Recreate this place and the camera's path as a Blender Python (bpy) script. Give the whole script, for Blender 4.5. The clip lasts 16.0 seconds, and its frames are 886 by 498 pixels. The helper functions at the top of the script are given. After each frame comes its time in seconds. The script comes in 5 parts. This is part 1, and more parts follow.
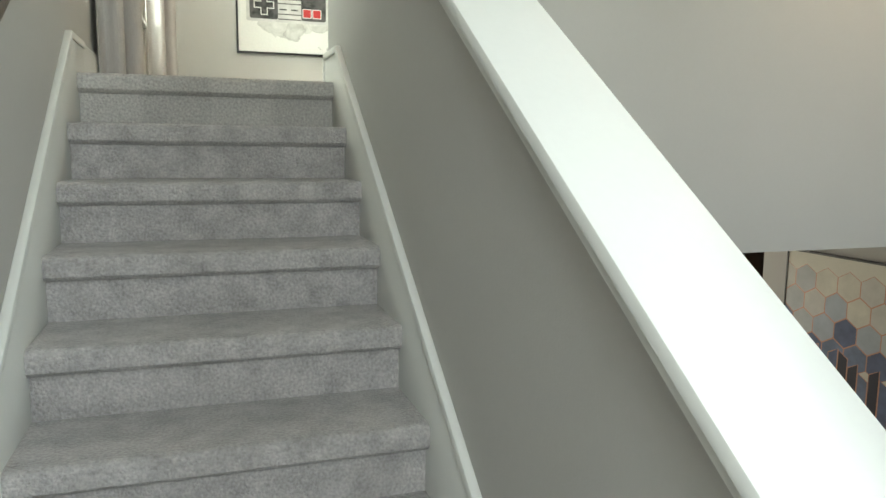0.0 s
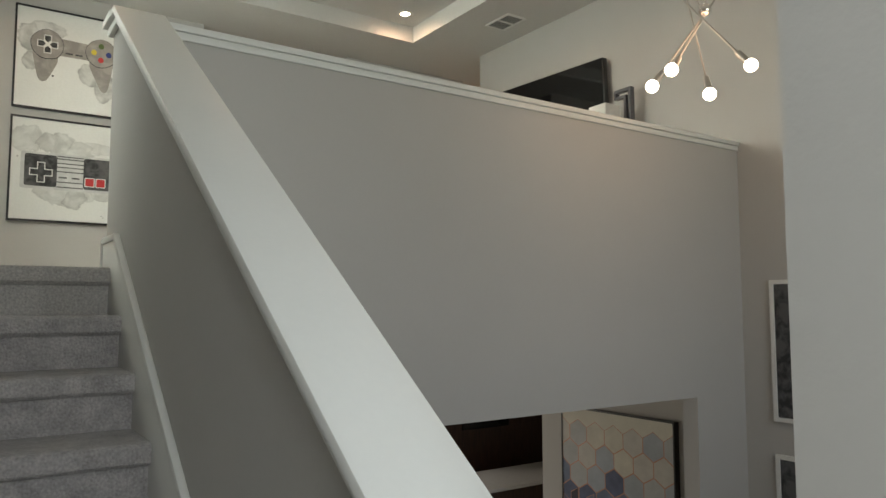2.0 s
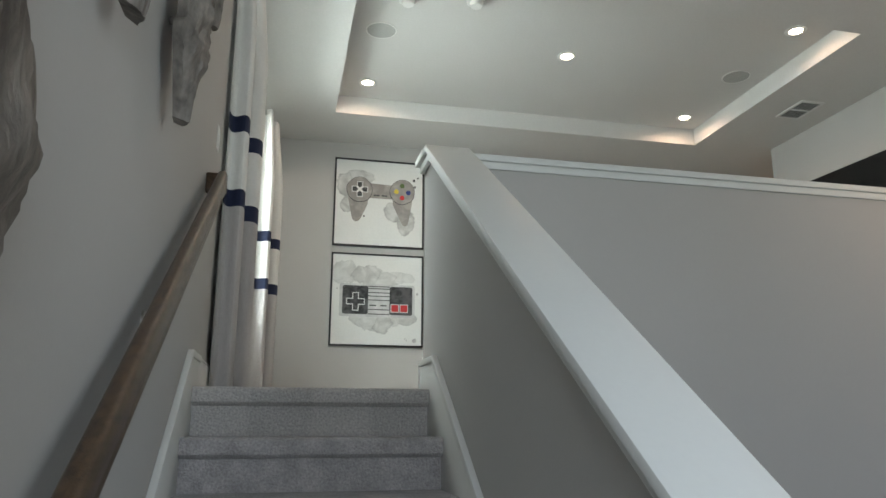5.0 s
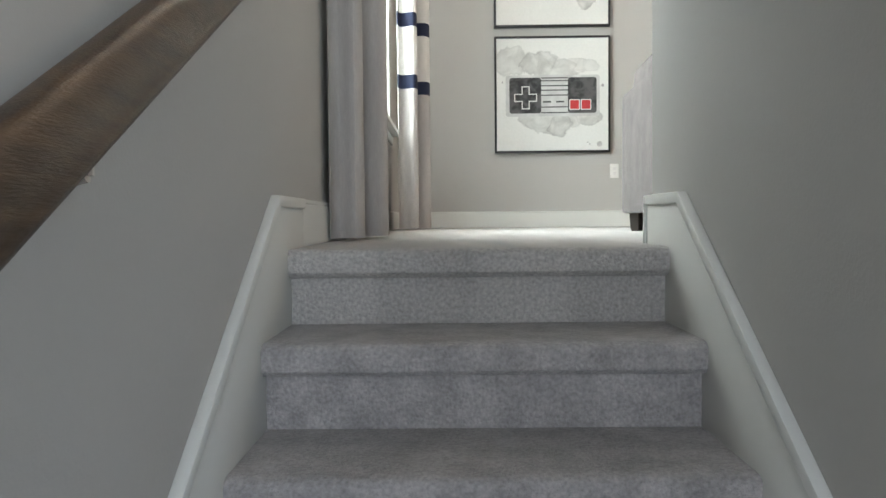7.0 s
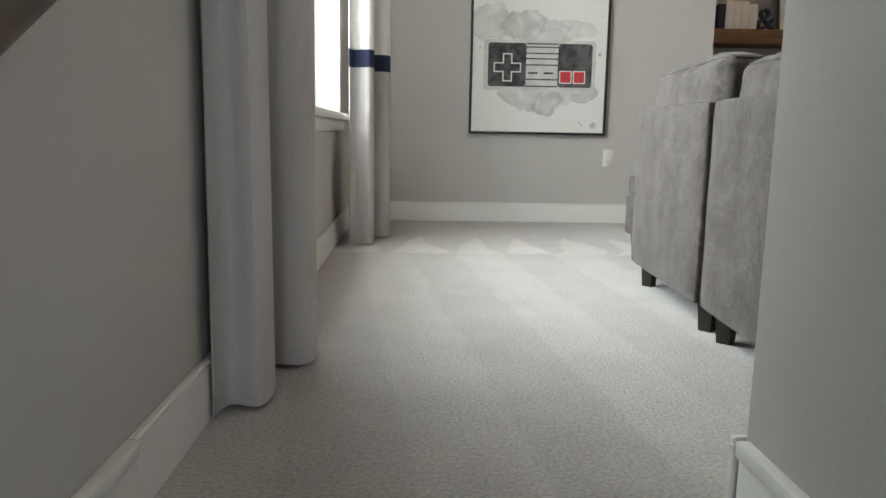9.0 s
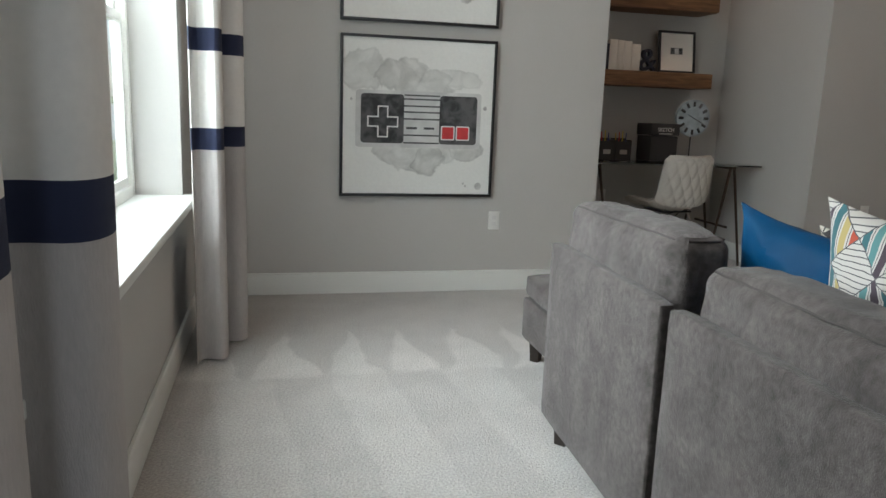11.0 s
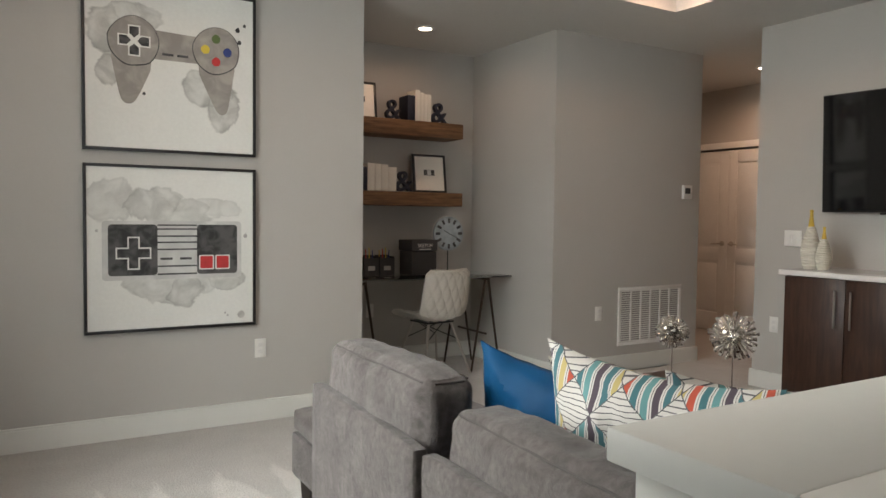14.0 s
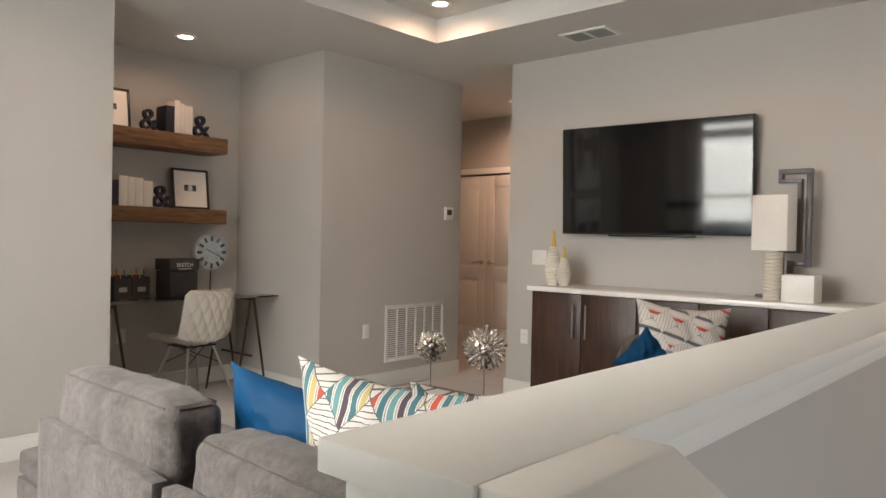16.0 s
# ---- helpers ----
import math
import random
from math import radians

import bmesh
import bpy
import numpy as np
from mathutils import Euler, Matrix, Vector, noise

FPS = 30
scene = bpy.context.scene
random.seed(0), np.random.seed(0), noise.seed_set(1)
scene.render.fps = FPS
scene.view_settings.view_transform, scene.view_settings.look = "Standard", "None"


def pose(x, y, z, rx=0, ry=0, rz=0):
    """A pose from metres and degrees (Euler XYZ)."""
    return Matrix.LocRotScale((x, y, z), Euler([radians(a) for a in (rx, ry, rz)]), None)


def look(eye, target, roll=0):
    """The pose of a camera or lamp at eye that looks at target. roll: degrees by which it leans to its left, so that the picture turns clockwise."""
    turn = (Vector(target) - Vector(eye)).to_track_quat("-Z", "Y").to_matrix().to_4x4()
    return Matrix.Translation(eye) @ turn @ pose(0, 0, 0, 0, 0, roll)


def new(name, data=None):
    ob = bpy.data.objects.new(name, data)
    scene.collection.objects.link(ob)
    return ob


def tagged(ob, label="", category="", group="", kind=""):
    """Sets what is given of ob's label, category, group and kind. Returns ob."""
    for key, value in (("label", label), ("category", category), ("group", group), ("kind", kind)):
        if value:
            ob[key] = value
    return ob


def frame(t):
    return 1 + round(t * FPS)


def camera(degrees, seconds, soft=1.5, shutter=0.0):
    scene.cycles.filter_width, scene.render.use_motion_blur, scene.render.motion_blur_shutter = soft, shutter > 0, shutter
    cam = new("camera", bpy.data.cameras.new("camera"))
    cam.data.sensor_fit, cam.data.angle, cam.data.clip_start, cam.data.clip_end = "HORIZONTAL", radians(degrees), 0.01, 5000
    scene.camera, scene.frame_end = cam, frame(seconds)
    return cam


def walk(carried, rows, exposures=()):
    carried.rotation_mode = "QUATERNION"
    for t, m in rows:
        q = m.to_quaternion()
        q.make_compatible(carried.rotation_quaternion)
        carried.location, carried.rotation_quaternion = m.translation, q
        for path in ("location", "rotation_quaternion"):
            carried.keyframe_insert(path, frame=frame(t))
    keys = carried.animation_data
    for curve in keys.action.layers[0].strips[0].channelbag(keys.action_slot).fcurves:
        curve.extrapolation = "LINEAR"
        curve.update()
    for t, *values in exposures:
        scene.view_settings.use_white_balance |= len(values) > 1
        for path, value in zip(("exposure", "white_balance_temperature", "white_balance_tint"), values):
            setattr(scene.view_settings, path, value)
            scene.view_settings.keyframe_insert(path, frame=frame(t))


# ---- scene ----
cam = camera(63.0, 16.0)
PATH = [
    (0, (0.434, -2.991, -0.271), (1.063, -1.111, -0.542), 0.6),
    (0.5, (0.417, -3.09, -0.268), (1.223, -1.28, -0.542), 1.0),
    (1, (0.425, -3.111, -0.225), (1.371, -1.356, -0.379), 0.2),
    (1.5, (0.426, -3.138, -0.19), (1.478, -1.438, -0.156), -0.0),
    (2, (0.435, -3.158, -0.164), (1.553, -1.508, -0.002), -0.1),
    (2.5, (0.434, -3.158, -0.136), (1.562, -1.534, 0.161), -1.0),
    (3, (0.427, -3.2, -0.107), (1.544, -1.63, 0.429), -2.0),
    (3.5, (0.414, -3.211, -0.097), (1.482, -1.669, 0.596), -2.3),
    (4, (0.393, -3.189, -0.094), (1.304, -1.622, 0.751), -1.5),
    (4.5, (0.366, -3.105, -0.09), (0.941, -1.339, 0.652), 1.3),
    (5, (0.346, -3.008, -0.146), (0.768, -1.111, 0.327), 0.1),
    (5.2, (0.364, -2.957, -0.168), (0.703, -1.024, 0.219), 0.0),
    (7.3, (0.417, -1.615, 0.154), (0.344, 0.376, -0.011), -0.7),
    (7.5, (0.401, -1.524, 0.213), (0.298, 0.462, 0.007), -0.8),
    (8, (0.422, -1.303, 0.352), (0.363, 0.686, 0.153), -0.4),
    (8.5, (0.436, -1.079, 0.485), (0.281, 0.896, 0.209), -0.4),
    (9, (0.442, -0.866, 0.603), (0.516, 1.107, 0.285), 1.0),
    (9.2, (0.44, -0.758, 0.665), (0.582, 1.212, 0.35), 1.6),
    (11.3, (0.432, -0.167, 1.172), (0.954, 1.723, 0.777), 1.7),
    (11.5, (0.442, -0.158, 1.185), (1.025, 1.714, 0.794), 1.4),
    (12, (0.436, -0.163, 1.222), (1.126, 1.686, 0.897), 0.7),
    (12.5, (0.432, -0.176, 1.238), (1.202, 1.657, 1.02), 0.6),
    (13, (0.443, -0.19, 1.267), (1.274, 1.624, 1.141), 0.5),
    (13.5, (0.463, -0.211, 1.264), (1.377, 1.565, 1.167), 0.6),
    (14, (0.486, -0.235, 1.268), (1.499, 1.487, 1.177), 0.7),
    (14.5, (0.507, -0.239, 1.264), (1.681, 1.38, 1.229), 0.2),
    (15, (0.501, -0.248, 1.265), (1.814, 1.26, 1.245), 0.9),
    (15.5, (0.513, -0.279, 1.262), (1.916, 1.146, 1.244), 1.0),
    (16, (0.527, -0.273, 1.262), (2.016, 1.061, 1.236), 1.2),
]
walk(cam, [(t, look(eye, target, roll)) for t, eye, target, roll in PATH], [
    (0.0, 1.66, 6950, 6), (0.5, 1.0, 6950, 6), (1.0, 0.75, 6950, 9), (1.5, 0.68, 7000, 12), (2.5, 0.62, 7000, 13), (3.0, 0.50, 6950, 14), (3.5, 0.48, 6850, 14), (4.5, 0.52, 6450, 15), (5.0, 0.70, 6250, 13),
    (7.5, 1.2, 6300, 16), (9.0, 0.64, 6350, 17), (11.5, 0.20, 6150, 17), (12.5, 0.42, 6300, 18), (14.0, 0.48, 6700, 20), (15.0, 0.75, 6850, 22), (16.0, 0.90, 7000, 24)]
)

# ---- world, sun, large lights ----
world = bpy.data.worlds.new("sky")
scene.world = world
world.use_nodes = True
wn = world.node_tree
sky = wn.nodes.new("ShaderNodeTexSky")
sky.sky_type, sky.sun_disc = "NISHITA", False
sky.sun_elevation, sky.sun_rotation = radians(58), radians(100)
wn.links.new(sky.outputs[0], wn.nodes["Background"].inputs[0])
wn.nodes["Background"].inputs[1].default_value = 0.15


def lamp(name, kind, m, energy, color, **more):
    data = bpy.data.lights.new(name, kind)
    data.energy, data.color = energy, color
    ob = new(name, data)
    ob.matrix_world = m
    for key, value in more.items():
        if key == "size":
            data.shape, data.size, data.size_y = "RECTANGLE", value[0], value[1]
        elif key == "spot":
            data.spot_size, data.spot_blend = radians(value), 0.45
        elif key == "radius":
            data.shadow_soft_size = value
        elif key == "angle":
            data.angle = radians(value)
    return ob


DAY = (0.84, 0.95, 1.0)
WARM = (1.0, 0.66, 0.42)
lamp("sun", "SUN", look((8, 2, 14), (0, 0, 0)), 4.0, (1.0, 0.96, 0.9), angle=0.5)
lamp("loft_window_light", "AREA", look((-0.60, 2.09, 1.75), (1.2, 2.09, 0.0)), 120, (0.88, 1.0, 0.94), size=(2.6, 1.9))
# Two added lamps for bluish daylight from behind; their windows are unseen and assumed.
lamp("landing_daylight", "AREA", look((0.48, -4.22, 0.35), (0.2, -1.2, 0.9)), 19, DAY, size=(0.6, 1.5))
lamp("foyer_daylight", "AREA", look((3.2, -4.22, 0.6), (3.0, 0, -0.8)), 27, DAY, size=(2.2, 1.8))
# Fill lamp added to brighten the lower hall; no window is known there.
lamp("hall_fill_light", "AREA", look((2.6, 7.3, -1.6), (4.4, 2, -1.9)), 48, (1.0, 0.95, 0.86), size=(2.4, 1.6))


# ---- materials ----
def mat(name, color, rough=0.6, metal=0.0, vary=0.06, scale=3.0, fine=0.03, fscale=60.0, bump=0.0, bscale=200.0, stretch=(1, 1, 1), sheen=0.0, spec=0.5):
    """A surface with colour that varies at two scales, and fine relief."""
    m = bpy.data.materials.new(name)
    m.use_nodes = True
    t = m.node_tree
    b = t.nodes["Principled BSDF"]
    b.inputs["Roughness"].default_value, b.inputs["Metallic"].default_value = rough, metal
    b.inputs["Specular IOR Level"].default_value = spec
    if sheen:
        b.inputs["Sheen Weight"].default_value, b.inputs["Sheen Roughness"].default_value = sheen, 0.4
    tc = t.nodes.new("ShaderNodeTexCoord")
    mp = t.nodes.new("ShaderNodeMapping")
    mp.inputs["Scale"].default_value = stretch
    t.links.new(tc.outputs["Object"], mp.inputs[0])

    def noisy(s, detail=4.0):
        n = t.nodes.new("ShaderNodeTexNoise")
        n.inputs["Scale"].default_value, n.inputs["Detail"].default_value = s, detail
        t.links.new(mp.outputs[0], n.inputs["Vector"])
        return n.outputs[0]

    def ramped(fac, amount):
        r = t.nodes.new("ShaderNodeMapRange")
        r.inputs[1].default_value, r.inputs[2].default_value = 0.25, 0.75
        r.inputs[3].default_value, r.inputs[4].default_value = 1 - amount, 1 + amount
        t.links.new(fac, r.inputs[0])
        return r.outputs[0]
    mul = t.nodes.new("ShaderNodeMath")
    mul.operation = "MULTIPLY"
    t.links.new(ramped(noisy(scale), vary), mul.inputs[0])
    t.links.new(ramped(noisy(fscale), fine), mul.inputs[1])
    mix = t.nodes.new("ShaderNodeVectorMath")
    mix.operation = "SCALE"
    mix.inputs[0].default_value = color
    t.links.new(mul.outputs[0], mix.inputs["Scale"])
    t.links.new(mix.outputs[0], b.inputs["Base Color"])
    if bump:
        bp = t.nodes.new("ShaderNodeBump")
        bp.inputs["Strength"].default_value, bp.inputs["Distance"].default_value = bump, 0.01
        t.links.new(noisy(bscale, 6.0), bp.inputs["Height"])
        t.links.new(bp.outputs[0], b.inputs["Normal"])
    return m


def wood(name, dark, light, rough=0.45, along=(12, 1, 12), scale=4.0):
    m = mat(name, light, rough, bump=0.15, bscale=40, stretch=along, scale=scale)
    t = m.node_tree
    b = t.nodes["Principled BSDF"]
    tc = t.nodes.new("ShaderNodeTexCoord")
    mp = t.nodes.new("ShaderNodeMapping")
    mp.inputs["Scale"].default_value = along
    n = t.nodes.new("ShaderNodeTexNoise")
    n.inputs["Scale"].default_value, n.inputs["Detail"].default_value, n.inputs["Distortion"].default_value = scale, 8, 0.8
    r = t.nodes.new("ShaderNodeValToRGB")
    r.color_ramp.elements[0].position, r.color_ramp.elements[0].color = 0.3, (*dark, 1)
    r.color_ramp.elements[1].position, r.color_ramp.elements[1].color = 0.7, (*light, 1)
    t.links.new(tc.outputs["Object"], mp.inputs[0])
    t.links.new(mp.outputs[0], n.inputs["Vector"])
    t.links.new(n.outputs[0], r.inputs[0])
    t.links.new(r.outputs[0], b.inputs["Base Color"])
    return m


def glow(name, color, strength):
    m = bpy.data.materials.new(name)
    m.use_nodes = True
    b = m.node_tree.nodes["Principled BSDF"]
    b.inputs["Base Color"].default_value = (*color, 1)
    b.inputs["Emission Color"].default_value = (*color, 1)
    b.inputs["Emission Strength"].default_value = strength
    return m


def glassy(name, color=(1, 1, 1), rough=0.0):
    m = bpy.data.materials.new(name)
    m.use_nodes = True
    b = m.node_tree.nodes["Principled BSDF"]
    b.inputs["Base Color"].default_value = (*color, 1)
    b.inputs["Transmission Weight"].default_value = 1.0
    b.inputs["Roughness"].default_value, b.inputs["IOR"].default_value = rough, 1.45
    return m


PAINT = mat("greige_wall_paint", (0.465, 0.45, 0.425), 0.75, vary=0.02, scale=1.5, fine=0.01, bump=0.06, bscale=140, spec=0.3)
CEIL = mat("ceiling_paint", (0.62, 0.61, 0.585), 0.85, vary=0.015, scale=1.2, bump=0.1, bscale=90, spec=0.2)
TRIM = mat("white_trim_paint", (0.70, 0.70, 0.665), 0.48, vary=0.015, scale=4, fine=0.01)
CARPET = mat("grey_cut_pile_carpet", (0.47, 0.445, 0.42), 0.95, vary=0.08, scale=5, fine=0.27, fscale=110, bump=0.8, bscale=120, sheen=0.3, spec=0.1)


def vacuum_marks(m):
    """Wedges of brushed pile before the far wall, and long swaths along the room."""
    t = m.node_tree
    b = t.nodes["Principled BSDF"]
    src = b.inputs["Base Color"].links[0].from_socket
    tc = t.nodes.new("ShaderNodeTexCoord")
    nz = t.nodes.new("ShaderNodeTexNoise")
    nz.inputs["Scale"].default_value, nz.inputs["Detail"].default_value = 7, 5
    t.links.new(tc.outputs["Object"], nz.inputs["Vector"])
    sep = t.nodes.new("ShaderNodeSeparateXYZ")
    t.links.new(tc.outputs["Object"], sep.inputs[0])

    def op(kind, a, b2=None, c=None):
        n = t.nodes.new("ShaderNodeMath")
        n.operation = kind
        for k, v in enumerate((a, b2, c)):
            if v is None:
                continue
            if isinstance(v, (int, float)):
                n.inputs[k].default_value = v
            else:
                t.links.new(v, n.inputs[k])
        return n.outputs[0]
    x = op("ADD", sep.outputs[0], op("MULTIPLY_ADD", nz.outputs[0], 0.05, -0.025))
    y = op("ADD", sep.outputs[1], op("MULTIPLY_ADD", nz.outputs[0], 0.16, -0.08))
    wide = t.nodes.new("ShaderNodeTexNoise")
    wide.inputs["Scale"].default_value, wide.inputs["Detail"].default_value = 2.3, 1
    t.links.new(tc.outputs["Object"], wide.inputs["Vector"])
    x2 = op("ADD", x, op("MULTIPLY_ADD", wide.outputs[0], 0.22, -0.11))
    u = op("MULTIPLY", op("ABSOLUTE", op("SUBTRACT", op("FRACT", op("MULTIPLY", x2, 3.4)), 0.5)), 2.0)
    v = op("MULTIPLY", op("SUBTRACT", y, 2.72), 1.45)
    wedge = op("MULTIPLY", op("SUBTRACT", op("SUBTRACT", 1.0, u), v), 6.0)
    wedge.node.use_clamp = True
    near = op("MULTIPLY", v, 12.0)
    near.node.use_clamp = True
    mark = op("MULTIPLY", wedge, near)
    sw = op("MULTIPLY_ADD", op("SINE", op("MULTIPLY", op("ADD", x, op("MULTIPLY", y, 0.12)), 13.0)), 4.0, 0.5)
    sw.node.use_clamp = True
    swath = op("MULTIPLY", sw, op("SUBTRACT", 1.0, near))
    fac = op("ADD", op("MULTIPLY_ADD", mark, 0.24, 0.92), op("MULTIPLY", swath, 0.10))
    sc = t.nodes.new("ShaderNodeVectorMath")
    sc.operation = "SCALE"
    t.links.new(src, sc.inputs[0])
    t.links.new(fac, sc.inputs["Scale"])
    t.links.new(sc.outputs[0], b.inputs["Base Color"])


vacuum_marks(CARPET)
SOFA = mat("grey_brown_velour", (0.100, 0.087, 0.083), 0.85, vary=0.32, scale=10, fine=0.3, fscale=60, bump=0.38, bscale=260, sheen=0.18, spec=0.15)
SEAM = mat("dark_seam_cloth", (0.075, 0.066, 0.062), 0.9)
LEGWOOD = mat("dark_leg_wood", (0.025, 0.018, 0.014), 0.4)
BLACK = mat("black_frame_paint", (0.012, 0.012, 0.013), 0.35)
CANVAS = mat("white_canvas", (0.72, 0.72, 0.69), 0.8, vary=0.02, scale=3, bump=0.1, bscale=500)
CHROME = mat("polished_chrome", (0.86, 0.83, 0.79), 0.2, 1.0, vary=0.05)
NICKEL = mat("satin_nickel", (0.55, 0.52, 0.48), 0.3, 1.0)
BULB = glow("lit_bulb_glass", (1.0, 0.86, 0.68), 7)
CANLIT = glow("lit_can_lens", (1.0, 0.84, 0.66), 20)
NAVY = mat("navy_cloth", (0.012, 0.018, 0.05), 0.85, bump=0.2, bscale=600, vary=0.1)
WHITECLOTH = mat("white_cloth", (0.72, 0.70, 0.66), 0.9, bump=0.2, bscale=600)
GREYCLOTH = mat("pale_grey_linen", (0.45, 0.42, 0.40), 0.9, bump=0.3, bscale=500, fine=0.06, fscale=200, stretch=(1, 1, 0.2))
RAILWOOD = wood("stained_rail_wood", (0.028, 0.016, 0.009), (0.095, 0.055, 0.028), 0.35, along=(14, 1.2, 14))
SHELFWOOD = wood("rustic_shelf_wood", (0.10, 0.045, 0.018), (0.24, 0.12, 0.05), 0.6, along=(1.2, 14, 14))
CABWOOD = wood("espresso_cabinet_wood", (0.028, 0.012, 0.008), (0.068, 0.031, 0.019), 0.35, along=(10, 10, 1))
QUARTZ = mat("white_quartz", (0.72, 0.70, 0.68), 0.2, vary=0.03, scale=20)
SCREEN = mat("black_tv_glass", (0.004, 0.004, 0.005), 0.06, spec=0.6)
PLASTIC = mat("white_plastic", (0.74, 0.73, 0.70), 0.4)
GRILLE = mat("white_grille_metal", (0.68, 0.67, 0.65), 0.4)
# White vent slats greyed, so the slots' shade is in their colour.
VENTGREY = mat("slot_shade_vent_slats", (0.30, 0.30, 0.29), 0.5)
# Grey sheet that stands for the shade between the return grille's slats.
GAPGREY = mat("shaded_grille_backing", (0.20, 0.195, 0.19), 0.8)
# Near-black sheet for shade inside the ceiling vents; also colours the thermostat display.
DARKGAP = mat("vent_shade_and_display", (0.05, 0.048, 0.045), 0.9)
GLASS = glassy("window_glass")
LEATHER = mat("cream_leatherette", (0.58, 0.55, 0.50), 0.45, bump=0.1, bscale=300)
BARK = mat("weathered_slate_bark", (0.165, 0.145, 0.125), 0.7, vary=0.5, scale=7, fine=0.45, fscale=45, bump=0.9, bscale=40, stretch=(1, 1, 0.45))
LEGBROWN = mat("dark_trestle_metal", (0.05, 0.032, 0.022), 0.4, 0.5)
PAPER = mat("white_paper", (0.72, 0.69, 0.63), 0.8)
BLUE = mat("royal_blue_satin", (0.001, 0.046, 0.12), 0.55, vary=0.15, scale=9, bump=0.12, bscale=300, spec=0.10)
DOORPAINT = mat("off_white_door_paint", (0.74, 0.73, 0.71), 0.45)


# ---- building helpers ----
def box(bm, x0, x1, y0, y1, z0, z1, bevel=0.0, seg=2):
    """Adds a box, its edges rounded where bevel is given."""
    made = bmesh.ops.create_cube(bm, size=1.0, matrix=Matrix.LocRotScale(((x0 + x1) / 2, (y0 + y1) / 2, (z0 + z1) / 2), None, (x1 - x0, y1 - y0, z1 - z0)))
    if bevel:
        edges = list({e for v in made["verts"] for e in v.link_edges})
        bmesh.ops.bevel(bm, geom=edges, offset=bevel, segments=seg, profile=0.5, affect="EDGES")
    return bm


def boxes(*rows, bevel=0.0, seg=2):
    bm = bmesh.new()
    for r in rows:
        box(bm, *r, bevel=bevel, seg=seg)
    return bm


def tube(bm, a, b, r0, r1=None, n=10):
    """Adds a rod from a to b."""
    a, b = Vector(a), Vector(b)
    m = Matrix.Translation((a + b) / 2) @ (b - a).to_track_quat("Z", "Y").to_matrix().to_4x4()
    bmesh.ops.create_cone(bm, cap_ends=True, segments=n, radius1=r0, radius2=r0 if r1 is None else r1, depth=(b - a).length, matrix=m)
    return bm


def rod(a, b, r0, r1=None, n=10):
    return tube(bmesh.new(), a, b, r0, r1, n)


def ball(centre, r, u=16, v=10, squash=(1, 1, 1)):
    bm = bmesh.new()
    bmesh.ops.create_uvsphere(bm, u_segments=u, v_segments=v, radius=r, matrix=Matrix.LocRotScale(centre, None, squash))
    return bm


def prism(points, axis, d0, d1, bevel=0.0):
    """A flat outline pushed from d0 to d1 along axis; the outline gives the two other coordinates in order."""
    bm = bmesh.new()

    def at(p, d):
        return {"x": (d, p[0], p[1]), "y": (p[0], d, p[1]), "z": (p[0], p[1], d)}[axis]
    lo = [bm.verts.new(at(p, d0)) for p in points]
    hi = [bm.verts.new(at(p, d1)) for p in points]
    bm.faces.new(lo), bm.faces.new(hi[::-1])
    for i in range(len(points)):
        j = (i + 1) % len(points)
        bm.faces.new((lo[j], lo[i], hi[i], hi[j]))
    bmesh.ops.recalc_face_normals(bm, faces=bm.faces)
    if bevel:
        bmesh.ops.bevel(bm, geom=list(bm.edges), offset=bevel, segments=2, profile=0.5, affect="EDGES")
    return bm


def lathe(profile, n=24, centre=(0, 0), ring=False):
    """A turned shape from (radius, height) pairs, bottom to top."""
    bm = bmesh.new()
    rings = [[bm.verts.new((centre[0] + r * math.cos(math.tau * i / n), centre[1] + r * math.sin(math.tau * i / n), z)) for i in range(n)] for r, z in profile]
    for a, b in zip(rings, rings[1:] + rings[:1] if ring else rings[1:]):
        for i in range(n):
            bm.faces.new((a[i], a[(i + 1) % n], b[(i + 1) % n], b[i]))
    if not ring:
        bm.faces.new(rings[0][::-1]), bm.faces.new(rings[-1])
    bmesh.ops.recalc_face_normals(bm, faces=bm.faces)
    return bm


def sweep(points, r, n=8, closed=False):
    """One continuous round cord through the points."""
    bm = bmesh.new()
    pts = [Vector(p) for p in points]
    rings = []
    for i, p in enumerate(pts):
        way = (pts[min(i + 1, len(pts) - 1)] - pts[max(i - 1, 0)]).normalized()
        a = way.orthogonal().normalized() if not rings else (last - way * last.dot(way)).normalized()
        last = a
        s = way.cross(a)
        rings.append([bm.verts.new(p + r * (a * math.cos(math.tau * k / n) + s * math.sin(math.tau * k / n))) for k in range(n)])
    for u, v in zip(rings, rings[1:]):
        for k in range(n):
            bm.faces.new((u[k], u[(k + 1) % n], v[(k + 1) % n], v[k]))
    bm.faces.new(rings[0][::-1]), bm.faces.new(rings[-1])
    bmesh.ops.recalc_face_normals(bm, faces=bm.faces)
    return bm


def mesh(name, bm, material, smooth=True):
    me = bpy.data.meshes.new(name)
    bm.to_mesh(me)
    bm.free()
    me.materials.append(material)
    if smooth:
        me.shade_smooth()
        me.set_sharp_from_angle(angle=radians(35))
    return me


def part(name, bm, material, parent, label="", smooth=True):
    ob = new(name, mesh(name, bm, material, smooth))
    ob.parent = parent
    return tagged(ob, label)


def single(name, bm, material, label, category, m=None, group="", kind=""):
    """A thing that is one mesh."""
    ob = new(name, mesh(name, bm, material))
    if m is not None:
        ob.matrix_world = m
    return tagged(ob, label, category, group, kind)


